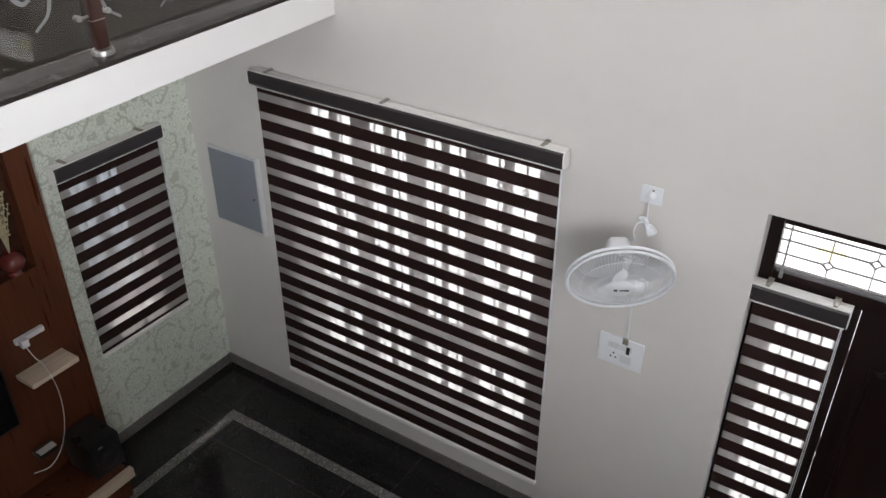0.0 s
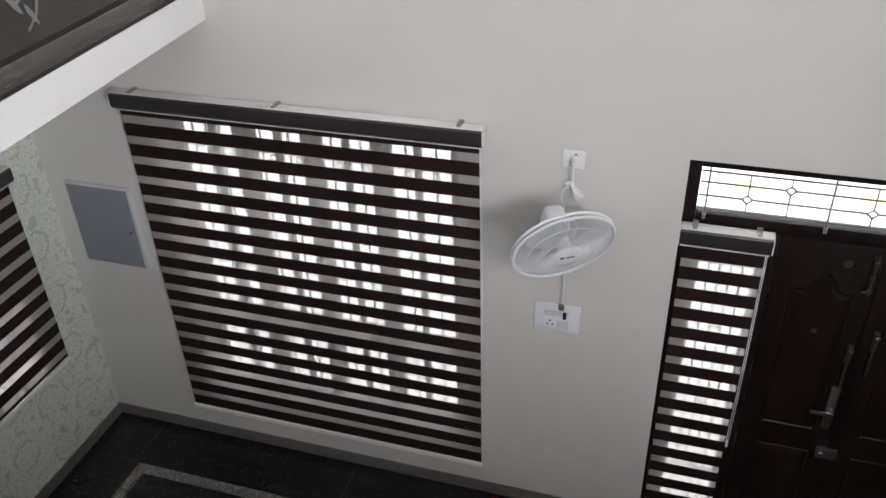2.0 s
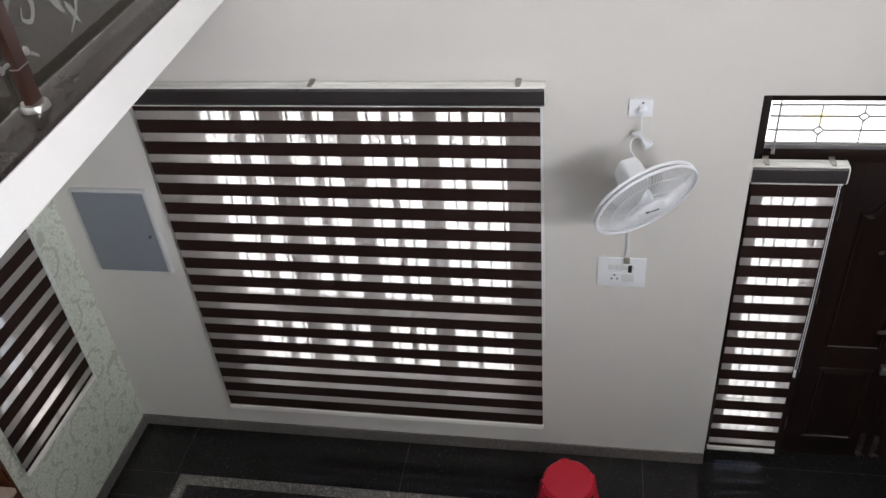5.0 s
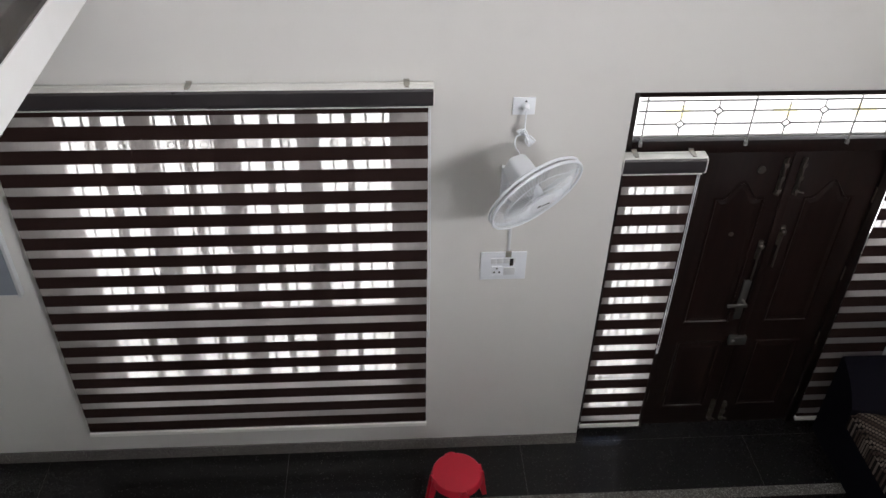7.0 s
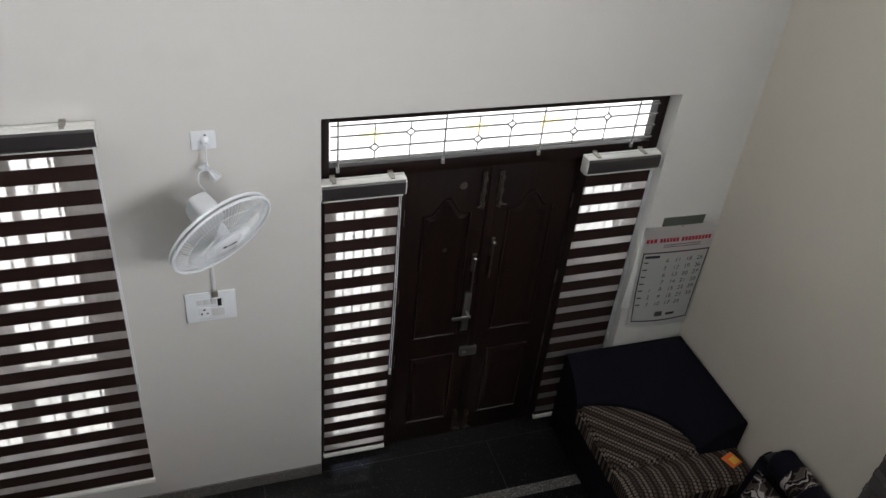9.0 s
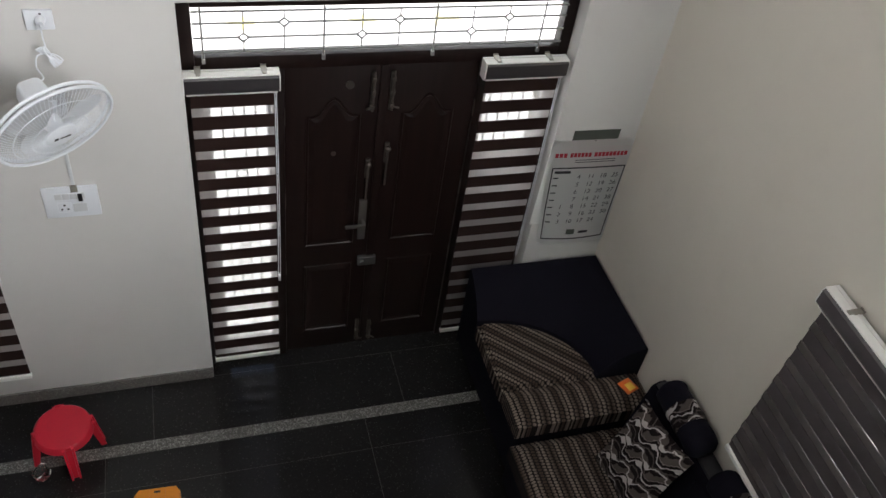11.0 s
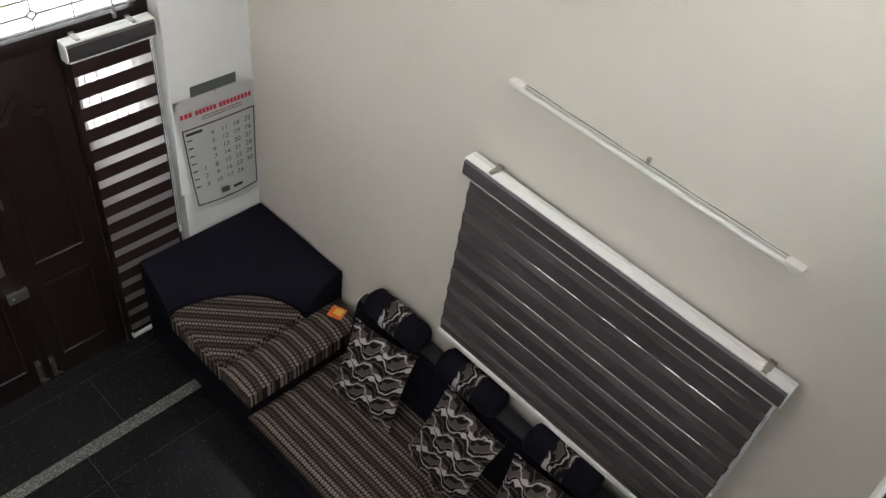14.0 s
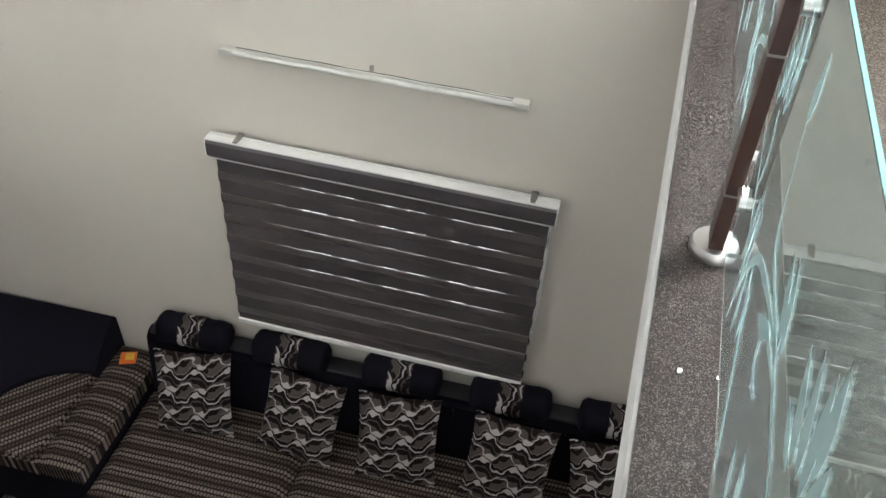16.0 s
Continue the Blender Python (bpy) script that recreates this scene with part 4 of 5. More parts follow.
for z, a, b in ((-0.07, 0.050, 0.056), (-0.085, 0.056, 0.062), (-0.15, 0.054, 0.062), (-0.185, 0.050, 0.058), (-0.195, 0.044, 0.052)):
    secs.append([bm.verts.new((a * math.copysign(abs(math.cos(q)) ** 0.45, math.cos(q)), b * math.copysign(abs(math.sin(q)) ** 0.45, math.sin(q)), z)) for q in np.linspace(0, 2 * math.pi, 24, endpoint=False)])
for p, q in zip(secs, secs[1:]):
    for i in range(24):
        bm.faces.new((p[i], p[(i + 1) % 24], q[(i + 1) % 24], q[i]))
bm.faces.new(secs[0])
bm.faces.new(secs[-1])
part("motor_housing", bm, M_PLASTIC, fan, "white boxy motor housing with rounded edges")
inv = (Matrix.Translation(FAN_C) @ fan_rot).inverted()
bm = bmesh.new()
box(bm, -0.56, -0.44, YN - 0.03, YN, 1.93, 2.15, 0.008)
box(bm, -0.53, -0.47, YN - 0.12, YN - 0.028, 1.98, 2.06, 0.008)
rod(bm, (-0.50, YN - 0.10, 2.03), FAN_C - FAN_N * 0.13, 0.024, 0.02, 14)
bmesh.ops.transform(bm, matrix=inv, verts=bm.verts)
part("wall_bracket", bm, M_PLASTIC, fan, "white wall bracket and arm")
bm = tube(bmesh.new(), smooth_path([(-0.467, 3.052, 2.475), (-0.468, 3.05, 2.42), (-0.47, 3.06, 2.35), (-0.505, 3.05, 2.335), (-0.512, 3.02, 2.30), (-0.49, 2.98, 2.27), FAN_C - FAN_N * 0.2], 6), 0.0035, 6)
for k in range(5):
    c = Vector((-0.458, 3.058 - 0.004 * k, 2.335))
    a = 0.5 + 0.22 * k
    tube(bm, [c + Vector((0.05 * math.cos(q) * math.cos(a) - 0.010 * math.sin(2 * q), 0.008 * math.sin(q), -0.045 * math.cos(q) * math.sin(a) + 0.012 * math.sin(2 * q))) for q in np.linspace(0, 2 * math.pi, 18, endpoint=False)], 0.003, 5, True)
bmesh.ops.transform(bm, matrix=inv, verts=bm.verts)
part("power_cord", bm, M_PLASTIC, fan, "white cord with a tied bundle")
conduit = thing("cable_conduit", pose(-0.49, YN, 1.57), "slim white cable cover running down to the switch plate", "conduit")
part("cover", boxes((-0.008, 0.008, -0.012, 0.0, 0.024, 0.42), bevel=0.003), M_PLASTIC_G, conduit)
part("gland", boxes((-0.016, 0.016, -0.022, -0.0125, 0.005, 0.045), bevel=0.003), M_CLIP, conduit)

# calendar
cal = thing("wall_calendar", pose(1.96, YN, 0.888, 0, 1.5, 0), "white paper wall calendar with curled lower corner beside the blind", "calendar")
CWD, CHT = 0.53, 0.785


def sheet_y(u, v):
    """How far the sheet stands off the wall."""
    return -0.006 - 0.03 * max(0, 0.35 - v) * (1.6 - u) - 0.012 * math.sin(math.pi * u) * (1 - v)


def sheet_x(u, v):
    return u * CWD + 0.075 * (1 - v) * (1 - u)


bm = bmesh.new()
grid = [[bm.verts.new((sheet_x(i / 12, j / 16), sheet_y(i / 12, j / 16), j / 16 * CHT + (0.018 * (1 - i / 12) - 0.01 * math.sin(i / 12 * math.pi)) * (1 - j / 16))) for i in range(13)] for j in range(17)]
for j in range(16):
    for i in range(12):
        bm.faces.new((grid[j][i], grid[j][i + 1], grid[j + 1][i + 1], grid[j + 1][i]))
bmesh.ops.solidify(bm, geom=bm.faces[:], thickness=0.0015)
part("sheet", bm, M_PAPERWHITE, cal, "white printed paper sheet")
bm = boxes((0.0, CWD, -0.0055, -0.0005, CHT - 0.62, CHT - 0.01))
part("under_sheet", bm, M_PAPERWHITE, cal)


def on_sheet(u0, u1, v0, v1, steps=10):
    """A thin printed strip on the sheet."""
    bm = bmesh.new()
    n = steps
    if u1 - u0 >= v1 - v0:
        pts = [((u0 + (u1 - u0) * k / n, v0), (u0 + (u1 - u0) * k / n, v1)) for k in range(n + 1)]
    else:
        pts = [((u0, v0 + (v1 - v0) * k / n), (u1, v0 + (v1 - v0) * k / n)) for k in range(n + 1)]

    def at(p):
        u, v = p
        return (sheet_x(u, v), sheet_y(u, v) - 0.0032, v * CHT + (0.018 * (1 - u) - 0.01 * math.sin(u * math.pi)) * (1 - v))
    vs = [(bm.verts.new(at(a)), bm.verts.new(at(b))) for a, b in pts]
    for a, b in zip(vs, vs[1:]):
        bm.faces.new((a[0], a[1], b[1], b[0]))
    return bm


for a in ((0.04, 0.96, 0.745, 0.757), (0.04, 0.96, 0.05, 0.062), (0.04, 0.056, 0.05, 0.757), (0.944, 0.96, 0.05, 0.757)):
    part("border_line", on_sheet(*a), M_INK, cal, "black printed border", False)
# the heading in red, its words as bars
for a, b in ((0.05, 0.20), (0.23, 0.49), (0.52, 0.93)):
    w = (b - a) / max(3, round((b - a) / 0.045))
    k = a
    while k < b - 0.01:
        part("heading_bar", on_sheet(k, k + w * 0.8, 0.850, 0.888, 3), M_INKRED, cal, "red printed heading", False)
        k += w
for v in (0.82, 0.80):
    part("small_print", on_sheet(0.3, 0.8, v, v + 0.006), M_INK, cal, "", False)
part("small_print", on_sheet(0.08, 0.28, 0.70, 0.725), M_INK, cal, "", False)


def lettering(text, size, u, v):
    data = bpy.data.curves.new("number", "FONT")
    data.body, data.size, data.align_x, data.align_y = text, size, "CENTER", "CENTER"
    ob = bpy.data.objects.new("number", data)
    scene.collection.objects.link(ob)
    me = bpy.data.meshes.new_from_object(ob.evaluated_get(bpy.context.evaluated_depsgraph_get()))
    bpy.data.objects.remove(ob)
    me.materials.append(M_INK)
    o = piece("number", me, cal, pose(sheet_x(u, v), sheet_y(u, v) - 0.0045, v * CHT + 0.006, 90, 0, 0))
    return o


for r in range(7):
    for c in range(5):
        day = c * 7 + r - 3
        if 1 <= day <= 30:
            lettering(str(day), 0.044, 0.24 + c * 0.155, 0.66 - r * 0.072)
for r in range(7):
    part("small_print", on_sheet(0.075, 0.14, 0.652 - r * 0.072, 0.664 - r * 0.072, 3), M_INK, cal, "", False)
part("small_print", on_sheet(0.40, 0.52, 0.10, 0.15, 4), M_HANGER, cal, "", False)
part("small_print", on_sheet(0.58, 0.72, 0.105, 0.13, 4), M_INK, cal, "", False)
part("hanging_card", boxes((0.115, 0.40, -0.004, -0.001, CHT - 0.03, CHT + 0.062), bevel=0.001), M_HANGER, cal, "dark grey-green card behind the top")
part("hook", rod(bmesh.new(), (0.26, -0.01, CHT - 0.005), (0.26, 0.0, CHT - 0.005), 0.006), M_STEEL, cal)

# ---- on the east wall: tube light ----
tl = thing("tube_light", pose(XR, 1.345, 2.54, 0, 2.0, -90), "unlit white tube light with dusty batten on the wall", "lamp")
TL = 1.285
part("batten", boxes((0.01, TL - 0.01, -0.016, 0.0, 0.008, 0.034), bevel=0.003), M_DUST, tl, "dusty white batten")
part("tube", rod(bmesh.new(), (0.06, -0.035, 0.022), (TL - 0.06, -0.035, 0.022), 0.011, None, 16), M_TUBE, tl, "unlit glass tube")
for a in (0.0, TL - 0.08):
    part("end_holder", boxes((a, a + 0.07, -0.044, 0.0, 0.006, 0.038), bevel=0.009), M_DUST, tl, "white plastic end holder")
bm = tube(bmesh.new(), [(0.06 + (TL - 0.12) * k / 12, -0.010, 0.036 + 0.002 * math.sin(k * 2.1)) for k in range(13)], 0.0018, 5)
part("wire", bm, M_HANGER, tl, "thin sagging wire on top")
part("wall_clip", boxes((TL * 0.5 - 0.012, TL * 0.5 + 0.004, -0.014, 0.0, 0.035, 0.062), bevel=0.002), M_CLIP, tl)

# ---- seating ----
def cushion_box(x0, x1, y0, y1, z0, z1, r, puff=0.0, seed=0):
    """A padded block: rounded edges, slightly domed and uneven on top."""
    bm = bmesh.new()
    nx, ny = max(4, int((x1 - x0) / 0.05)), max(4, int((y1 - y0) / 0.05))
    top = []
    for j in range(ny + 1):
        row = []
        for i in range(nx + 1):
            u, v = i / nx, j / ny
            ex = min(u, 1 - u) * (x1 - x0)
            ey = min(v, 1 - v) * (y1 - y0)
            drop_ = sum(r - math.sqrt(max(0, r * r - (r - min(r, e)) ** 2)) for e in (ex, ey))
            lump = puff * math.sin(math.pi * u) ** 0.5 * math.sin(math.pi * v) ** 0.5 * (1 + 0.5 * noise.noise((u * 3 + seed, v * 5, 0.5)))
            row.append(bm.verts.new((x0 + (x1 - x0) * u, y0 + (y1 - y0) * v, z1 - min(drop_, r * 1.1) + lump)))
        top.append(row)
    for j in range(ny):
        for i in range(nx):
            bm.faces.new((top[j][i], top[j][i + 1], top[j + 1][i + 1], top[j + 1][i]))
    rim = [top[0][i] for i in range(nx + 1)] + [top[j][nx] for j in range(1, ny + 1)] + [top[ny][i] for i in range(nx - 1, -1, -1)] + [top[j][0] for j in range(ny - 1, 0, -1)]
    low = [bm.verts.new((v.co.x, v.co.y, z0)) for v in rim]
    for i in range(len(rim)):
        j = (i + 1) % len(rim)
        bm.faces.new((rim[i], low[i], low[j], rim[j]))
    bm.faces.new(low)
    return bm


X0 = 1.615
corner = thing("corner_sofa", pose(0, 0, 0), "navy corner sofa unit with raised curved back and beaded stripe seat", "sofa")
part("base", boxes((X0 + 0.03, XR - 0.02, 2.05, YN - 0.02, 0.05, 0.44), bevel=0.02), M_NAVY, corner)
# seat: quarter-round wedge and a straight strip
cx, cy, rx, ry = X0, 2.285, 0.585, 0.50
arc = [(cx + rx * math.cos(q), cy + ry * math.sin(q)) for q in np.linspace(0.0, math.pi / 2, 22)]
bm = slab(bmesh.new(), [(X0, 2.285)] + arc, 0.44, 0.555)
bmesh.ops.bevel(bm, geom=[e for e in bm.edges if all(v.co.z > 0.55 for v in e.verts)], offset=0.018, segments=3, affect="EDGES")
part("wedge_seat", bm, M_SEAT_D, corner, "brown beaded seat with diagonal stripes")
part("strip_seat", cushion_box(X0 + 0.005, XR - 0.03, 2.035, 2.283, 0.44, 0.562, 0.03, 0.004), M_SEAT_Y, corner, "brown beaded seat strip")
inner = [(cx + (rx + 0.004) * math.cos(q), cy + (ry + 0.004) * math.sin(q)) for q in np.linspace(0.0, math.pi / 2, 22)]
bm = bmesh.new()
ring0 = [(x, y) for x, y in inner]
back_line = [(XR - 0.006, 2.287 + (YN - 0.022 - 2.287) * k / 10) for k in range(11)] + [(XR - 0.006 + (X0 + 0.02 - XR + 0.006) * k / 11, YN - 0.022) for k in range(1, 12)]
levels = []
for t, z in ((0.0, 0.44), (0.0, 0.58), (0.25, 0.66), (0.55, 0.715), (0.85, 0.745), (0.965, 0.752), (1.0, 0.735), (1.0, 0.05)):
    levels.append([bm.verts.new((a[0] + (b[0] - a[0]) * t, a[1] + (b[1] - a[1]) * t, z)) for a, b in zip(ring0, back_line)])
for p, q in zip(levels, levels[1:]):
    for i in range(len(p) - 1):
        bm.faces.new((p[i], p[i + 1], q[i + 1], q[i]))
for k in (0, -1):
    bm.faces.new([lv[k] for lv in levels])
part("curved_back", bm, M_NAVY, corner, "wide navy upholstered back curving round the corner")

bench = thing("long_sofa", pose(0, 0, 0), "long navy sofa with brown beaded stripe seat along the wall", "sofa")
YB0, YB1 = -0.85, 2.02
part("base", boxes((X0 - 0.01, XR - 0.03, YB0, YB1, 0.05, 0.30), bevel=0.02), M_NAVY, bench)
for i in range(6):
    x = (X0 + 0.06, XR - 0.1)[i % 2]
    y = (YB0 + 0.06, (YB0 + YB1) / 2, YB1 - 0.06)[i // 2]
    part("leg", rod(bmesh.new(), (x, y, 0.0), (x, y, 0.055), 0.022, 0.026, 12), M_DOOR, bench)
for a, b in ((1.03, YB1), (0.07, 1.025), (YB0, 0.065)):
    part("seat_cushion", cushion_box(X0 - 0.02, 2.33, a, b, 0.295, 0.432, 0.035, 0.012, a), M_SEAT_Y, bench, "brown beaded stripe seat cushion")
bm = slab(bmesh.new(), [(2.26, 0.30), (XR - 0.03, 0.30), (XR - 0.03, 0.815), (2.44, 0.83), (2.39, 0.825), (2.345, 0.79)], YB0, YB1, "XZ")
bmesh.ops.bevel(bm, geom=bm.edges[:], offset=0.02, segments=3, affect="EDGES")
part("backrest", bm, M_NAVY, bench, "navy upholstered backrest")
bm = slab(bmesh.new(), [(2.36, 0.822), (2.46, 0.822), (2.455, 0.834), (2.40, 0.842), (2.365, 0.832)], YB0 + 0.03, YB1 - 0.03, "XZ")
part("back_cap", bm, M_LEATHER, bench, "glossy black leatherette strip along the top of the back")
for y in (1.44, 0.86, 0.28, -0.3):
    part("back_seam", boxes((2.325, 2.345, y - 0.004, y + 0.004, 0.45, 0.76)), M_NAVY, bench)

for i, y in enumerate((1.72, 1.17, 0.565, 0.0, -0.55)):
    b = thing("bolster", pose(2.385, y, 0.80, 0, 3 * (i % 2), 0), "dark bolster with a wave-print middle band on the sofa back", "bolster", "bolsters on the sofa back")
    for a, c, mat, nm in ((-0.215, -0.06, M_NAVY, "end_roll"), (-0.06, 0.06, M_WAVE, "printed_band"), (0.06, 0.215, M_NAVY, "end_roll")):
        n = 10
        bm = bmesh.new()
        prof = []
        for k in range(n + 1):
            t = a + (c - a) * k / n
            e = (abs(t) - 0.17) / 0.045
            prof.append((0.086 * (math.sqrt(max(0.0, 1 - e * e)) if e > 0 else 1.0) + 0.002 * math.sin(t * 60) + (0.003 if nm == "printed_band" else 0), t))
        if nm == "end_roll":
            prof = ([(0.0, a)] if a < -0.2 else []) + prof + ([(0.0, c)] if c > 0.2 else [])
        lathe(bm, prof, 20, pose(0, 0, 0.082, 90, 0, 0))
        part(nm, bm, mat, b, "wave-print cloth band" if nm == "printed_band" else "")

def pillow(m, seed):
    p = thing("throw_pillow", m, "plump throw pillow in black and white wave print", "pillow", "pillows on the long sofa")
    n = 14
    bm = bmesh.new()
    for s in (1, -1):
        g = []
        for j in range(n + 1):
            row = []
            for i in range(n + 1):
                u, v = 2 * i / n - 1, 2 * j / n - 1
                edge = (1 - u ** 4) * (1 - v ** 4)
                pull = 1 - 0.07 * (1 - v * v) * abs(u) ** 3
                pull2 = 1 - 0.07 * (1 - u * u) * abs(v) ** 3
                h = 0.075 * max(0, edge) ** 0.55 * (1 + 0.18 * noise.noise((u * 1.6 + seed, v * 1.6, s)))
                row.append(bm.verts.new((0.215 * u * pull, 0.245 * v * pull2, s * h)))
            g.append(row)
        for j in range(n):
            for i in range(n):
                bm.faces.new((g[j][i], g[j][i + 1], g[j + 1][i + 1], g[j + 1][i]))
    bmesh.ops.remove_doubles(bm, verts=bm.verts, dist=0.0005)
    part("cover", bm, M_WAVE, p)
    return p


for i, (y, turn, lean) in enumerate(((1.66, 6, 64), (1.055, -4, 63), (0.53, 3, 62), (-0.045, -2, 64), (-0.56, 5, 63))):
    m = Matrix.Translation((2.165, y, 0.648)) @ pose(0, 0, 0, 0, 0, -90 + turn) @ pose(0, 0, 0, lean, 0, 0) @ pose(0, 0, 0, 0, 0, (3, -4, 2, -3, 4)[i])
    pillow(m, i * 7.3)

snack = thing("snack_packet", pose(2.352, 2.175, 0.566, 0, 0, 20), "small orange and yellow foil snack packet on the corner seat", "packet")
part("wrapper", cushion_box(-0.043, 0.043, -0.045, 0.045, 0.0, 0.012, 0.006, 0.010, 3), M_FOIL, snack, "crumpled orange foil")
part("print", cushion_box(-0.028, 0.02, -0.038, 0.012, 0.018, 0.0225, 0.002, 0.003, 5), M_FOIL_Y, snack, "yellow printed patch")

# ---- on the floor ----
stool = thing("plastic_stool", pose(-0.76, 2.70, 0.0, 0, 0, -33), "small round red plastic stool", "stool")
part("seat", lathe(bmesh.new(), [(0.0, 0.246), (0.125, 0.25), (0.142, 0.248), (0.15, 0.24), (0.157, 0.205), (0.150, 0.205), (0.146, 0.236), (0.0, 0.238)], 40), M_RED, stool, "red round seat with turned-down rim")
for k in range(4):
    a = math.pi / 4 + k * math.pi / 2
    c, s = math.cos(a), math.sin(a)
    bm = bmesh.new()
    secs = []
    for r, z, w, d in ((0.138, 0.238, 0.030, 0.021), (0.158, 0.12, 0.028, 0.018), (0.178, 0.0, 0.025, 0.015)):
        o = Vector((c * r, s * r, z))
        side, out = Vector((-s, c, 0)), Vector((c, s, 0))
        secs.append([bm.verts.new(o + side * w * p + out * d * q) for p, q in ((-1, -1), (-1, 1), (-0.6, 1), (-0.5, 0.1), (0.5, 0.1), (0.6, 1), (1, 1), (1, -1))])
    for p, q in zip(secs, secs[1:]):
        for i in range(8):
            j = (i + 1) % 8
            bm.faces.new((p[i], p[j], q[j], q[i]))
    bm.faces.new(secs[0])
    bm.faces.new(secs[-1])
    part("leg", bm, M_RED, stool)
    part("rim_notch", boxes((0.140, 0.1535, -0.016, 0.016, 0.225, 0.2525), bevel=0.002), M_RED, stool).matrix_basis = pose(0, 0, 0, 0, 0, math.degrees(a))

toy = thing("toy_excavator", pose(-0.30, 2.15, 0.0, 0, 0, -4), "orange and black plastic toy excavator on the floor", "toy")
for x in (-0.108, 0.108):
    bm = bmesh.new()
    n = 24
    pts = []
    for k in range(n):
        a = 2 * math.pi * k / n
        pts.append((0.115 * math.copysign(min(1, abs(math.cos(a)) ** 0.55), math.cos(a)), 0.036 + 0.036 * math.copysign(abs(math.sin(a)) ** 0.8, math.sin(a))))
    slab(bm, pts, x - 0.028, x + 0.028, "YZ")
    track = part("track", bm, M_BLACK, toy, "black rubber track")
    for k in range(9):
        y = -0.1 + k * 0.025
        part("tread", boxes((x - 0.031, x + 0.031, y - 0.006, y + 0.006, 0.068, 0.076), bevel=0.001), M_BLACK, track)
part("chassis", boxes((-0.10, 0.10, -0.09, 0.09, 0.03, 0.075), bevel=0.006), M_BLACK, toy)
body = part("counterweight", slab(bmesh.new(), [(-0.115, 0.02), (0.115, 0.02), (0.118, 0.11), (0.095, 0.145), (-0.095, 0.14), (-0.118, 0.105)], 0.08, 0.135), M_ORANGE, toy, "orange rear body")
part("centre_panel", boxes((-0.042, 0.042, -0.005, 0.135, 0.1355, 0.145), bevel=0.003), M_ORANGE, body)
part("vent", boxes((-0.016, 0.016, 0.108, 0.120, 0.1455, 0.1475)), M_BLACK, body)
part("side_lug", boxes((-0.128, -0.117, 0.05, 0.085, 0.095, 0.118), bevel=0.002), M_ORANGE, body)
part("cab", boxes((-0.09, -0.03, -0.10, 0.015, 0.08, 0.15), bevel=0.006), M_BLACK, toy)
part("engine_deck", boxes((0.03, 0.095, -0.08, 0.015, 0.08, 0.115), bevel=0.005), M_BLACK, toy)
bm = slab(bmesh.new(), [(0.03, 0.105), (-0.05, 0.165), (-0.17, 0.165), (-0.22, 0.10), (-0.20, 0.10), (-0.16, 0.135), (-0.05, 0.135), (0.03, 0.085)], -0.013, 0.013, "YZ")
part("boom", bm, M_ORANGE, toy, "orange boom")
part("hydraulic_ram", rod(bmesh.new(), (0.022, 0.01, 0.12), (0.022, -0.12, 0.15), 0.006), M_STEEL, toy)
bm = slab(bmesh.new(), [(-0.20, 0.10), (-0.235, 0.10), (-0.25, 0.03), (-0.22, 0.0), (-0.18, 0.02)], -0.035, 0.035, "YZ")
part("bucket", bm, M_BLACK, toy)

cup = thing("clear_plastic_cup", pose(-0.90, 2.30, 0.032, 80, 0, 40), "clear crumpled plastic cup lying on the floor", "cup")
part("cup_wall", lathe(bmesh.new(), [(0.0, -0.05), (0.024, -0.05), (0.034, 0.05), (0.032, 0.05), (0.022, -0.048), (0.0, -0.048)], 18), M_CLEAR, cup)

wrapper = thing("clear_wrapper", pose(-0.90, 2.575, 0.0, 0, 0, 25), "crumpled clear plastic wrapper lying under the stool", "wrapper")
rnd = random.Random(11)
bm = bmesh.new()
bmesh.ops.create_icosphere(bm, subdivisions=2, radius=0.05)
for v in bm.verts:
    v.co *= 0.75 + 0.5 * rnd.random()
    v.co.z = max(0.0, v.co.z * 0.6 + 0.028)
part("film", bm, M_CLEAR, wrapper, "", False)
for x, y, k in ((0.62, -0.415, 1.0), (0.622, -0.474, 0.8)):
    crumb = thing("crumb", pose(x, y, ZT + 0.018, 0, 0, 40 * k), "tiny white plaster crumb on the granite coping", "debris", "crumbs on the coping")
    bm = bmesh.new()
    bmesh.ops.create_icosphere(bm, subdivisions=1, radius=0.0045 * k)
    for v in bm.verts:
        v.co *= 0.7 + 0.5 * rnd.random()
        v.co.z = max(0.0, v.co.z + 0.003)
    part("lump", bm, M_RAILWHITE, crumb, "", False)

# ---- the television side ----
XP = -3.60
tv_wall = thing("wall_panelling", pose(XL, 0, 0), "red-brown veneered television panel with a display niche", "wall panel", kind="structure")
part("panel", boxes(*[(0.004, XP - XL, a, b, c, d) for a, b, c, d in wall_boxes(-2.2, 1.885, 0.0, 2.99, [(1.48, 1.745, 1.69, 2.42)])], bevel=0.0), M_PANEL, tv_wall, "red-brown wood veneer", False)
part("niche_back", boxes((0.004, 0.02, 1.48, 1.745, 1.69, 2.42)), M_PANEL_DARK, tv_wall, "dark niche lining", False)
part("niche_side", boxes((0.101, 0.125, 1.455, 1.479, 1.64, 2.45), bevel=0.003), M_PANEL, tv_wall)
part("edge_strip", boxes((0.101, 0.106, 1.86, 1.885, 0.0, 2.99)), M_PANEL, tv_wall, "", False)

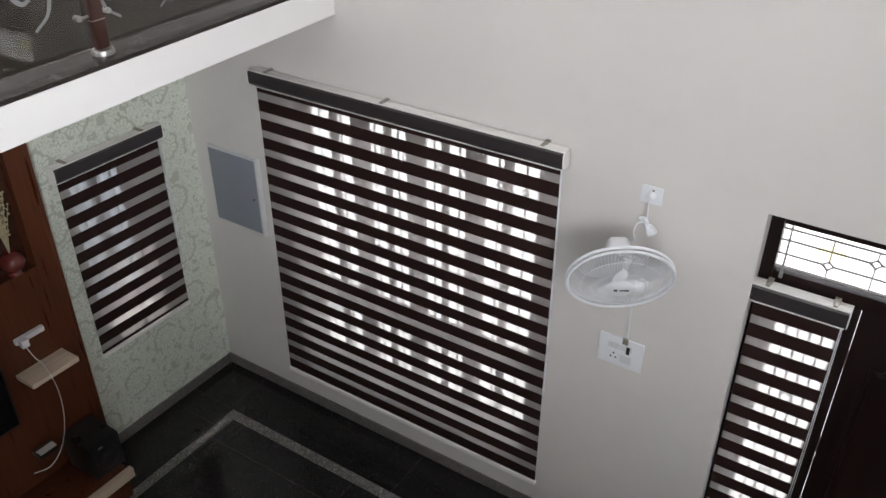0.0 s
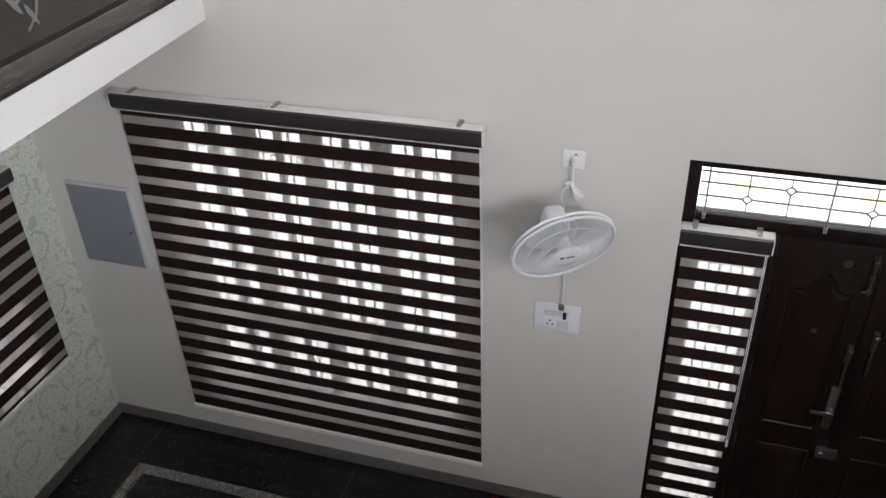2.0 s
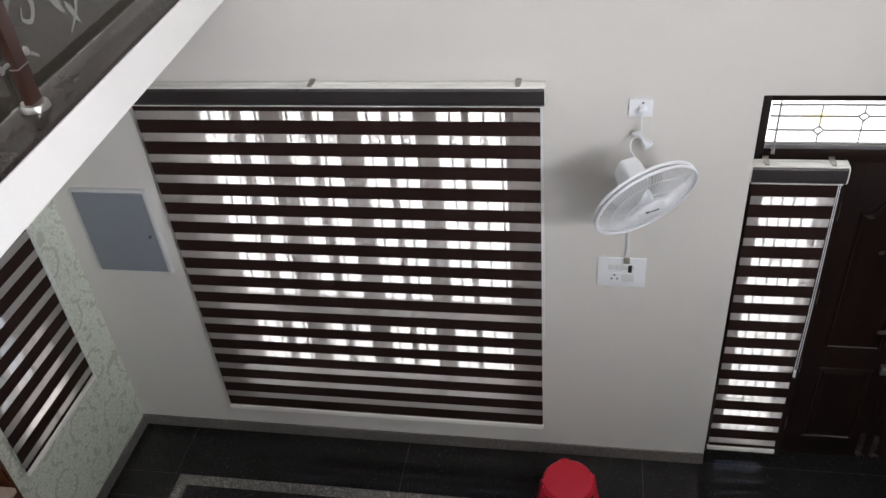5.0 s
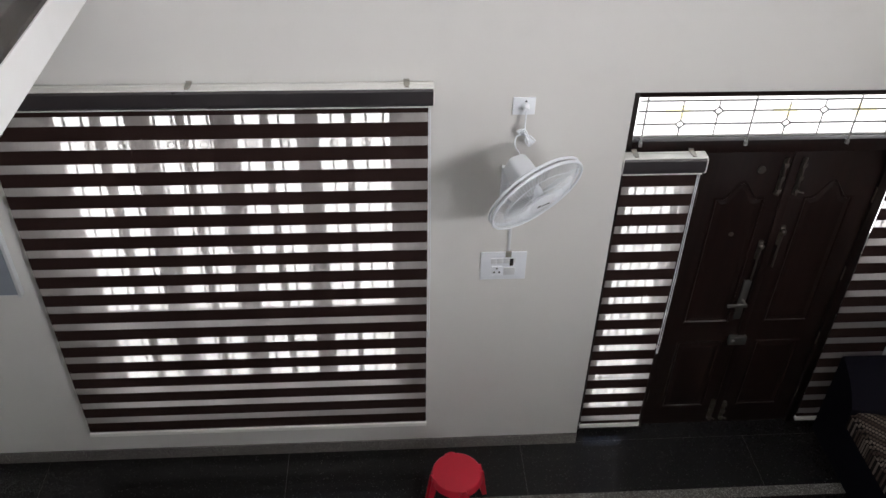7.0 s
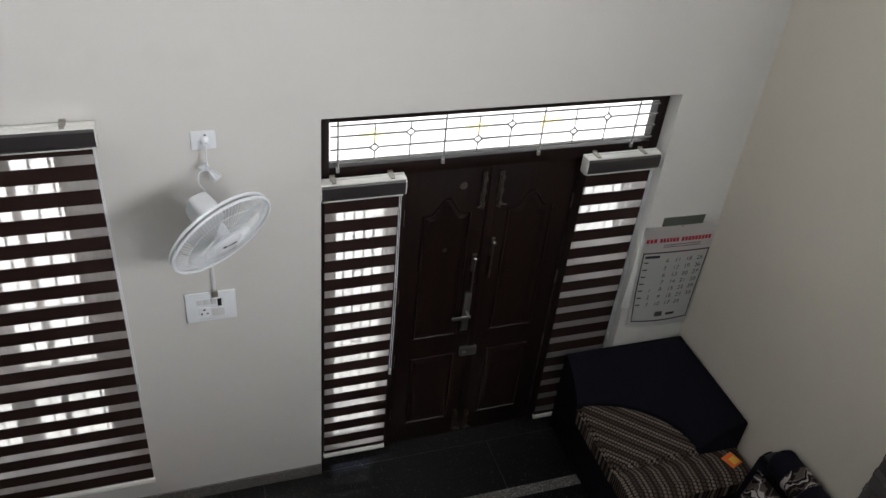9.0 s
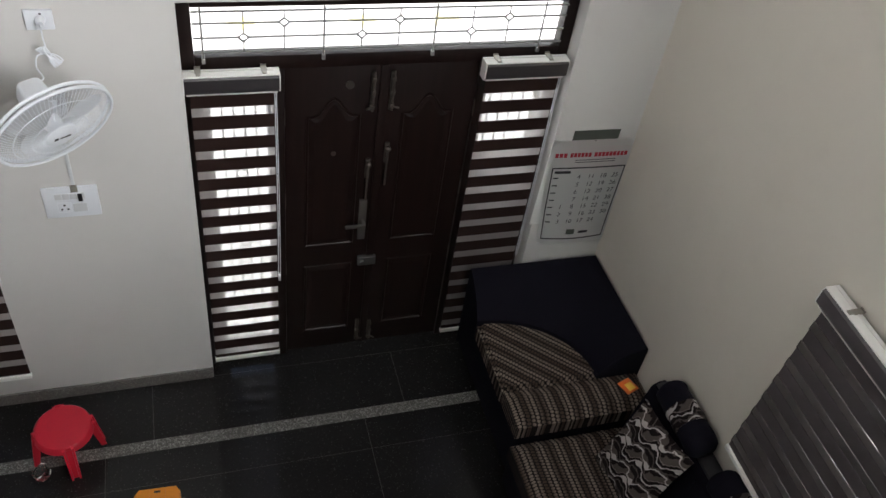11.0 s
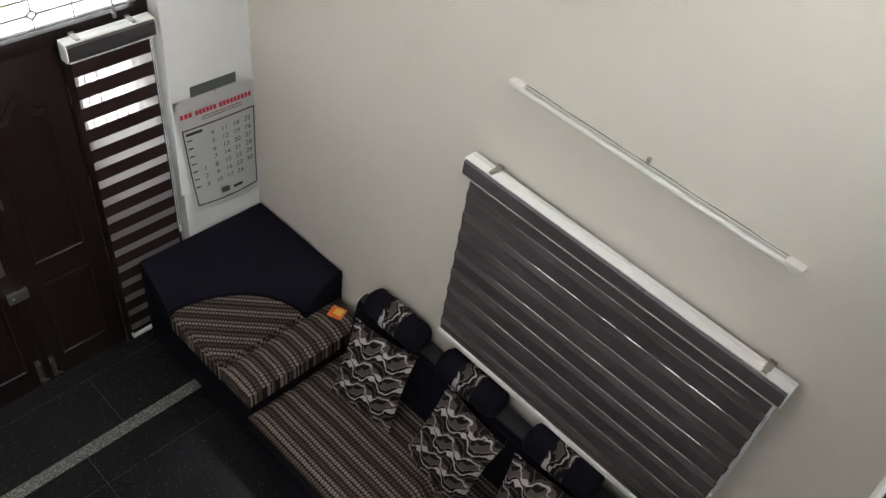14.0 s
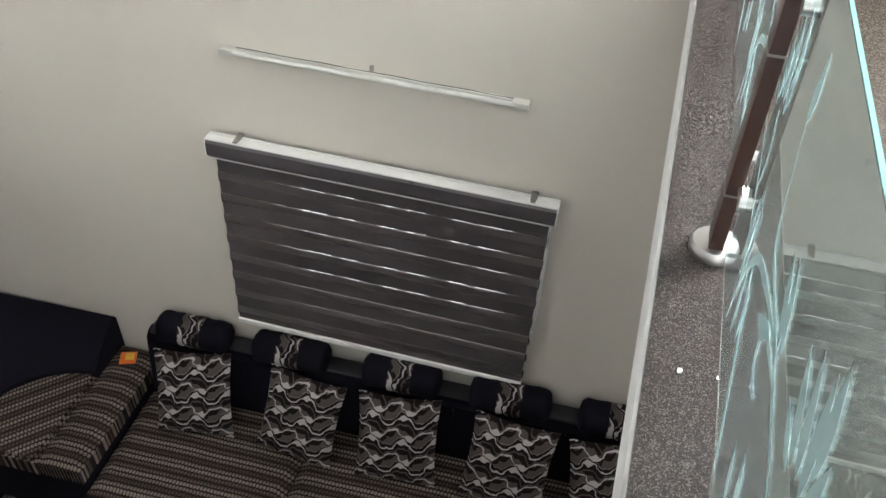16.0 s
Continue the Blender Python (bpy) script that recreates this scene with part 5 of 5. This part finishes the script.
vase = thing("vase", pose(-3.625, 1.63, 1.69), "glossy maroon vase with dried stalks in the niche", "vase")
part("bowl", lathe(bmesh.new(), [(0.0, 0.0), (0.035, 0.0), (0.04, 0.006), (0.032, 0.02), (0.068, 0.06), (0.075, 0.09), (0.06, 0.125), (0.032, 0.145), (0.036, 0.16), (0.03, 0.16), (0.026, 0.14), (0.0, 0.13)], 24), M_VASE, vase)
rnd = random.Random(5)
for k in range(26):
    a, s = rnd.uniform(0, 6.28), rnd.uniform(0.01, 0.07)
    h = rnd.uniform(0.28, 0.46)
    bm = bmesh.new()
    pts = smooth_path([(0, 0, 0.13), (0.4 * s * math.cos(a), 0.4 * s * math.sin(a), 0.13 + h * 0.5), (s * math.cos(a), s * math.sin(a), 0.13 + h)], 5)
    tube(bm, pts, 0.0022, 5)
    for p in pts[4:]:
        bmesh.ops.create_icosphere(bm, subdivisions=1, radius=0.0075, matrix=Matrix.Translation(p + Vector((rnd.uniform(-0.008, 0.008), rnd.uniform(-0.008, 0.008), 0))))
    part("dried_stalk", bm, M_STRAW, vase)

strip = thing("power_strip", pose(XP, 1.48, 1.285), "white wall socket strip with a plugged adapter and loose cable", "socket")
part("strip_body", boxes((0, 0.028, 0, 0.185, 0, 0.036), bevel=0.004), M_PLASTIC, strip)
part("adapter", boxes((0.028, 0.068, 0.012, 0.058, -0.016, 0.036), bevel=0.006), M_PLASTIC, strip)
part("cable", tube(bmesh.new(), smooth_path([(0.06, 0.03, 0.0), (0.15, 0.02, -0.04), (0.18, 0.045, -0.11), (0.175, 0.08, -0.31), (0.16, 0.075, -0.53), (0.17, 0.01, -0.71), (0.18, -0.10, -0.80), (0.17, -0.21, -0.78)], 7), 0.0028, 6), M_PLASTIC, strip, "white charging cable")

shelf = thing("wall_shelf", pose(XP, 1.43, 1.055), "small pale laminate floating shelf on the panel", "shelf")
part("board", boxes((0, 0.165, 0, 0.315, 0, 0.032), bevel=0.003), M_SHELF, shelf)

tv = thing("television", pose(XP, 0.24, 0.80), "large black flat television on the wooden panel", "television")
part("bezel", boxes((0.03, 0.07, 0, 1.10, 0, 0.655), bevel=0.006), M_BLACK, tv)
part("screen", boxes((0.0705, 0.0725, 0.012, 1.088, 0.018, 0.643)), M_SCREEN, tv, "dark glossy screen", False)
part("wall_mount", boxes((0.0, 0.029, 0.35, 0.75, 0.15, 0.5)), M_BLACK, tv)

unit = thing("tv_cabinet", pose(XP, -0.76, 0.0), "low red-brown television cabinet with cream front edge", "cabinet")
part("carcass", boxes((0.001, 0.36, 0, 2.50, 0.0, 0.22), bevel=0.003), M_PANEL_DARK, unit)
part("top", boxes((0.001, 0.365, 0, 2.505, 0.221, 0.25), bevel=0.003), M_PANEL, unit)
part("front_edge", boxes((0.3655, 0.41, 0, 2.52, 0.185, 0.255), bevel=0.004), M_SHELF, unit, "cream laminate front edge")
for k in range(3):
    d = part("cabinet_door", boxes((0.361, 0.376, 0.01 + k * 0.833, 0.825 + k * 0.833, 0.02, 0.18), bevel=0.003), M_PANEL, unit)
    part("handle", rod(bmesh.new(), (0.385, 0.35 + k * 0.833, 0.15), (0.385, 0.48 + k * 0.833, 0.15), 0.005), M_STEEL, d)

spk = thing("speaker", pose(-3.43, 1.65, 0.25, 0, 0, 0), "black subwoofer speaker on the television cabinet", "speaker")
part("box", boxes((-0.14, 0.14, -0.09, 0.13, 0.0, 0.27), bevel=0.012), M_BLACK, spk)
part("cone", lathe(bmesh.new(), [(0.0, 0.0), (0.03, 0.004), (0.07, 0.012), (0.085, 0.006), (0.085, 0.0)], 24, pose(0.141, 0.02, 0.13, 0, 90, 0)), M_BLACK, spk)
part("badge", boxes((0.1405, 0.143, -0.03, 0.0, 0.232, 0.242)), M_STEEL, spk)
rem = thing("set_top_box", pose(XP + 0.062, 1.425, 0.50, 0, 0, 0), "small black receiver box with pale top on the veneer", "device")
part("case", boxes((-0.045, 0.045, -0.062, 0.062, 0.0, 0.030), bevel=0.004), M_BLACK, rem)
part("bracket", boxes((-0.062, -0.03, -0.03, 0.03, -0.03, -0.001), bevel=0.003), M_BLACK, rem)
part("face", boxes((-0.012, 0.043, -0.055, 0.060, 0.0305, 0.033), bevel=0.001), M_PANEL_TRIM, rem, "pale grey top plate")


# ---- glass railings of the upper floor: x along the edge, y inwards, z up ----
GL_T = 3.81


def etch_stroke(bm, pts, w0, w1, y):
    """A flat tapering stroke on the glass."""
    p = smooth_path([(u, 0, v) for u, v in pts], 7)
    n = len(p)
    prev = None
    for i, q in enumerate(p):
        d = (p[min(i + 1, n - 1)] - p[max(i - 1, 0)]).normalized()
        s = Vector((-d.z, 0, d.x))
        t = i / (n - 1)
        w = (w0 + (w1 - w0) * t) * (0.25 + 0.75 * math.sin(math.pi * min(0.98, max(0.06, t))))
        a, b = bm.verts.new((q.x + s.x * w, y, q.z + s.z * w)), bm.verts.new((q.x - s.x * w, y, q.z - s.z * w))
        if prev:
            bm.faces.new((prev[0], a, b, prev[1]))
        prev = (a, b)


def etch_leaf(bm, base, tip, w, y):
    b, t = Vector((base[0], 0, base[1])), Vector((tip[0], 0, tip[1]))
    d = t - b
    s = Vector((-d.z, 0, d.x)).normalized()
    n = 10
    left = [b + d * (k / n) + s * w * math.sin(math.pi * (k / n) ** 0.8) for k in range(n + 1)]
    right = [b + d * (k / n) - s * w * math.sin(math.pi * (k / n) ** 0.8) for k in range(n - 1, 0, -1)]
    bm.faces.new([bm.verts.new((q.x, y, q.z)) for q in left + right])


def etched(bm, x, z, k, flip, y):
    """A tulip on a stem with curling C-scrolls."""
    f = -1 if flip else 1
    P = lambda u, v: (x + f * u * k, z + v * k)
    curl = [(0.00, -0.34), (-0.10, -0.26), (-0.13, -0.12), (-0.06, -0.02), (0.05, -0.03), (0.09, -0.12), (0.04, -0.18), (-0.02, -0.15), (0.0, -0.10)]
    etch_stroke(bm, [P(*q) for q in curl], 0.020 * k, 0.014 * k, y)
    etch_stroke(bm, [P(0.30 - u * 0.9, v * 0.9 - 0.02) for u, v in curl], 0.020 * k, 0.014 * k, y)
    etch_stroke(bm, [P(-0.12, -0.2), P(-0.24, -0.10), P(-0.30, 0.04), P(-0.24, 0.12), P(-0.18, 0.06), P(-0.21, 0.02)], 0.018 * k, 0.012 * k, y)
    for dx, tip in ((-0.035, (-0.09, 0.24)), (0.0, (0.0, 0.28)), (0.035, (0.09, 0.24))):
        etch_leaf(bm, P(dx * 0.6, 0.06), P(*tip), 0.033 * k, y)
    for base, tip in (((0.0, -0.25), (0.11, -0.10)), ((-0.02, -0.2), (-0.10, -0.34)), ((0.1, 0.08), (0.19, 0.2))):
        etch_leaf(bm, P(*base), P(*tip), 0.018 * k, y)


def etched_spray(bm, x, y):
    """A flowering spray that lies along the panel: stem, arching leaves, a bud and an open tulip."""
    P = lambda u, z: (x + u, z)
    etch_stroke(bm, [P(0.86, 3.40), P(0.71, 3.488), P(0.64, 3.506), P(0.53, 3.524), P(0.38, 3.53), P(0.33, 3.60), P(0.30, 3.67)], 0.007, 0.004, y)
    etch_stroke(bm, [P(0.60, 3.515), P(0.53, 3.50), P(0.478, 3.489), P(0.485, 3.44), P(0.53, 3.427), P(0.55, 3.445)], 0.009, 0.005, y)
    etch_stroke(bm, [P(0.53, 3.52), P(0.41, 3.49), P(0.31, 3.452), P(0.25, 3.37), P(0.237, 3.27)], 0.010, 0.006, y)
    etch_stroke(bm, [P(0.53, 3.215), P(0.42, 3.31), P(0.317, 3.394), P(0.29, 3.43)], 0.005, 0.004, y)
    etch_stroke(bm, [P(0.55, 3.215), P(0.44, 3.30), P(0.335, 3.384), P(0.30, 3.43)], 0.003, 0.003, y)
    for base, tip, w in (((0.30, 3.66), (0.302, 3.755), 0.016), ((0.148, 3.62), (0.112, 3.725), 0.014), ((0.559, 3.53), (0.474, 3.606), 0.013), ((0.575, 3.535), (0.505, 3.625), 0.012),
                         ((0.50, 3.49), (0.42, 3.455), 0.013), ((0.27, 3.40), (0.30, 3.30), 0.010), ((0.33, 3.41), (0.35, 3.33), 0.009), ((0.60, 3.30), (0.555, 3.36), 0.012),
                         ((0.20, 3.36), (0.185, 3.47), 0.010), ((0.22, 3.34), (0.205, 3.50), 0.008), ((0.24, 3.35), (0.235, 3.48), 0.008), ((0.66, 3.33), (0.60, 3.41), 0.012)):
        etch_leaf(bm, P(*base), P(*tip), w, y)
    for base, tip, w in (((0.728, 3.548), (0.655, 3.572), 0.010), ((0.734, 3.562), (0.650, 3.640), 0.0135), ((0.756, 3.574), (0.690, 3.672), 0.0135), ((0.779, 3.578), (0.738, 3.698), 0.0135), ((0.803, 3.574), (0.806, 3.665), 0.0125)):
        etch_leaf(bm, P(*base), P(*tip), w, y)
    etch_stroke(bm, [P(0.765, 3.56), P(0.80, 3.50), P(0.80, 3.44)], 0.006, 0.004, y)


def railing(name, m, posts, label, lying=False):
    r = thing(name, m, label, "railing")
    z0 = ZT + 0.018
    for x in posts:
        pm = pose(x, 0.0, z0)
        post = part("post", boxes((-0.03, 0.03, -0.0145, 0.0115, 0.018, GL_T + 0.03 - z0), bevel=0.004), M_POST, r, "brown stained wooden post")
        post.matrix_basis = pm
        part("base_disc", lathe(bmesh.new(), [(0.0, 0.024), (0.030, 0.024), (0.042, 0.021), (0.047, 0.012), (0.047, 0.0), (0.0, 0.0)], 28), M_STEEL, post, "polished steel base disc")
        for zz in (0.16, 0.50):
            for s in (-1, 1):
                bm = rod(bmesh.new(), (s * 0.072, 0.004, zz), (s * 0.072, 0.034, zz), 0.013, 0.013, 16)
                rod(bm, (s * 0.028, 0.009, zz), (s * 0.072, 0.009, zz), 0.006)
                part("glass_clamp", bm, M_STEEL, post, "round steel glass clamp")
        for zz in (0.14, 0.40):
            part("collar", boxes((-0.0312, 0.0312, -0.0157, 0.0127, zz, zz + 0.004)), M_STEEL, post)
    for a, b in zip(posts, posts[1:]):
        g = part("glass_panel", boxes((a + 0.042, b - 0.042, 0.0145, 0.0205, z0 + 0.028, GL_T)), M_RAILGLASS if lying else M_RAILGLASS_GREY, r, "clear greenish glass panel" if lying else "clear grey-tinted glass panel", False)
        g.visible_shadow = False
        part("glass_edge", boxes((a + 0.042, b - 0.042, 0.0150, 0.0200, GL_T + 0.0005, GL_T + 0.002)), M_GLASSEDGE, g, "", False)
        bm = bmesh.new()
        if lying:
            etched_spray(bm, a, 0.0143)
            etched_spray(bm, a + 0.64, 0.0143)
        else:
            etched(bm, (a + b) / 2 + 0.14, 3.62, 0.78, False, 0.0135)
            etched(bm, (a + b) / 2 - 0.30, 3.56, 0.72, True, 0.0135)
        part("etched_flower", bm, M_ETCH if lying else M_ETCH_GREY, g, "frosted tulip etching", False)
    return r


ang = math.degrees(math.atan(-0.036))
railing("glass_railing", pose(0, landing_y(0.0) - 0.098, 0, 0, 0, 180 + ang), [-2.245, -0.935, 0.375, 1.685], "etched glass railing with brown posts along the landing", True)
ang = math.degrees(math.atan(0.041))
railing("glass_railing", pose(side_x(0.0) - 0.11, 0, 0, 0, 0, 90 + ang), [-0.15, 0.40, 1.68, 2.98], "etched glass railing with brown posts along the gallery")
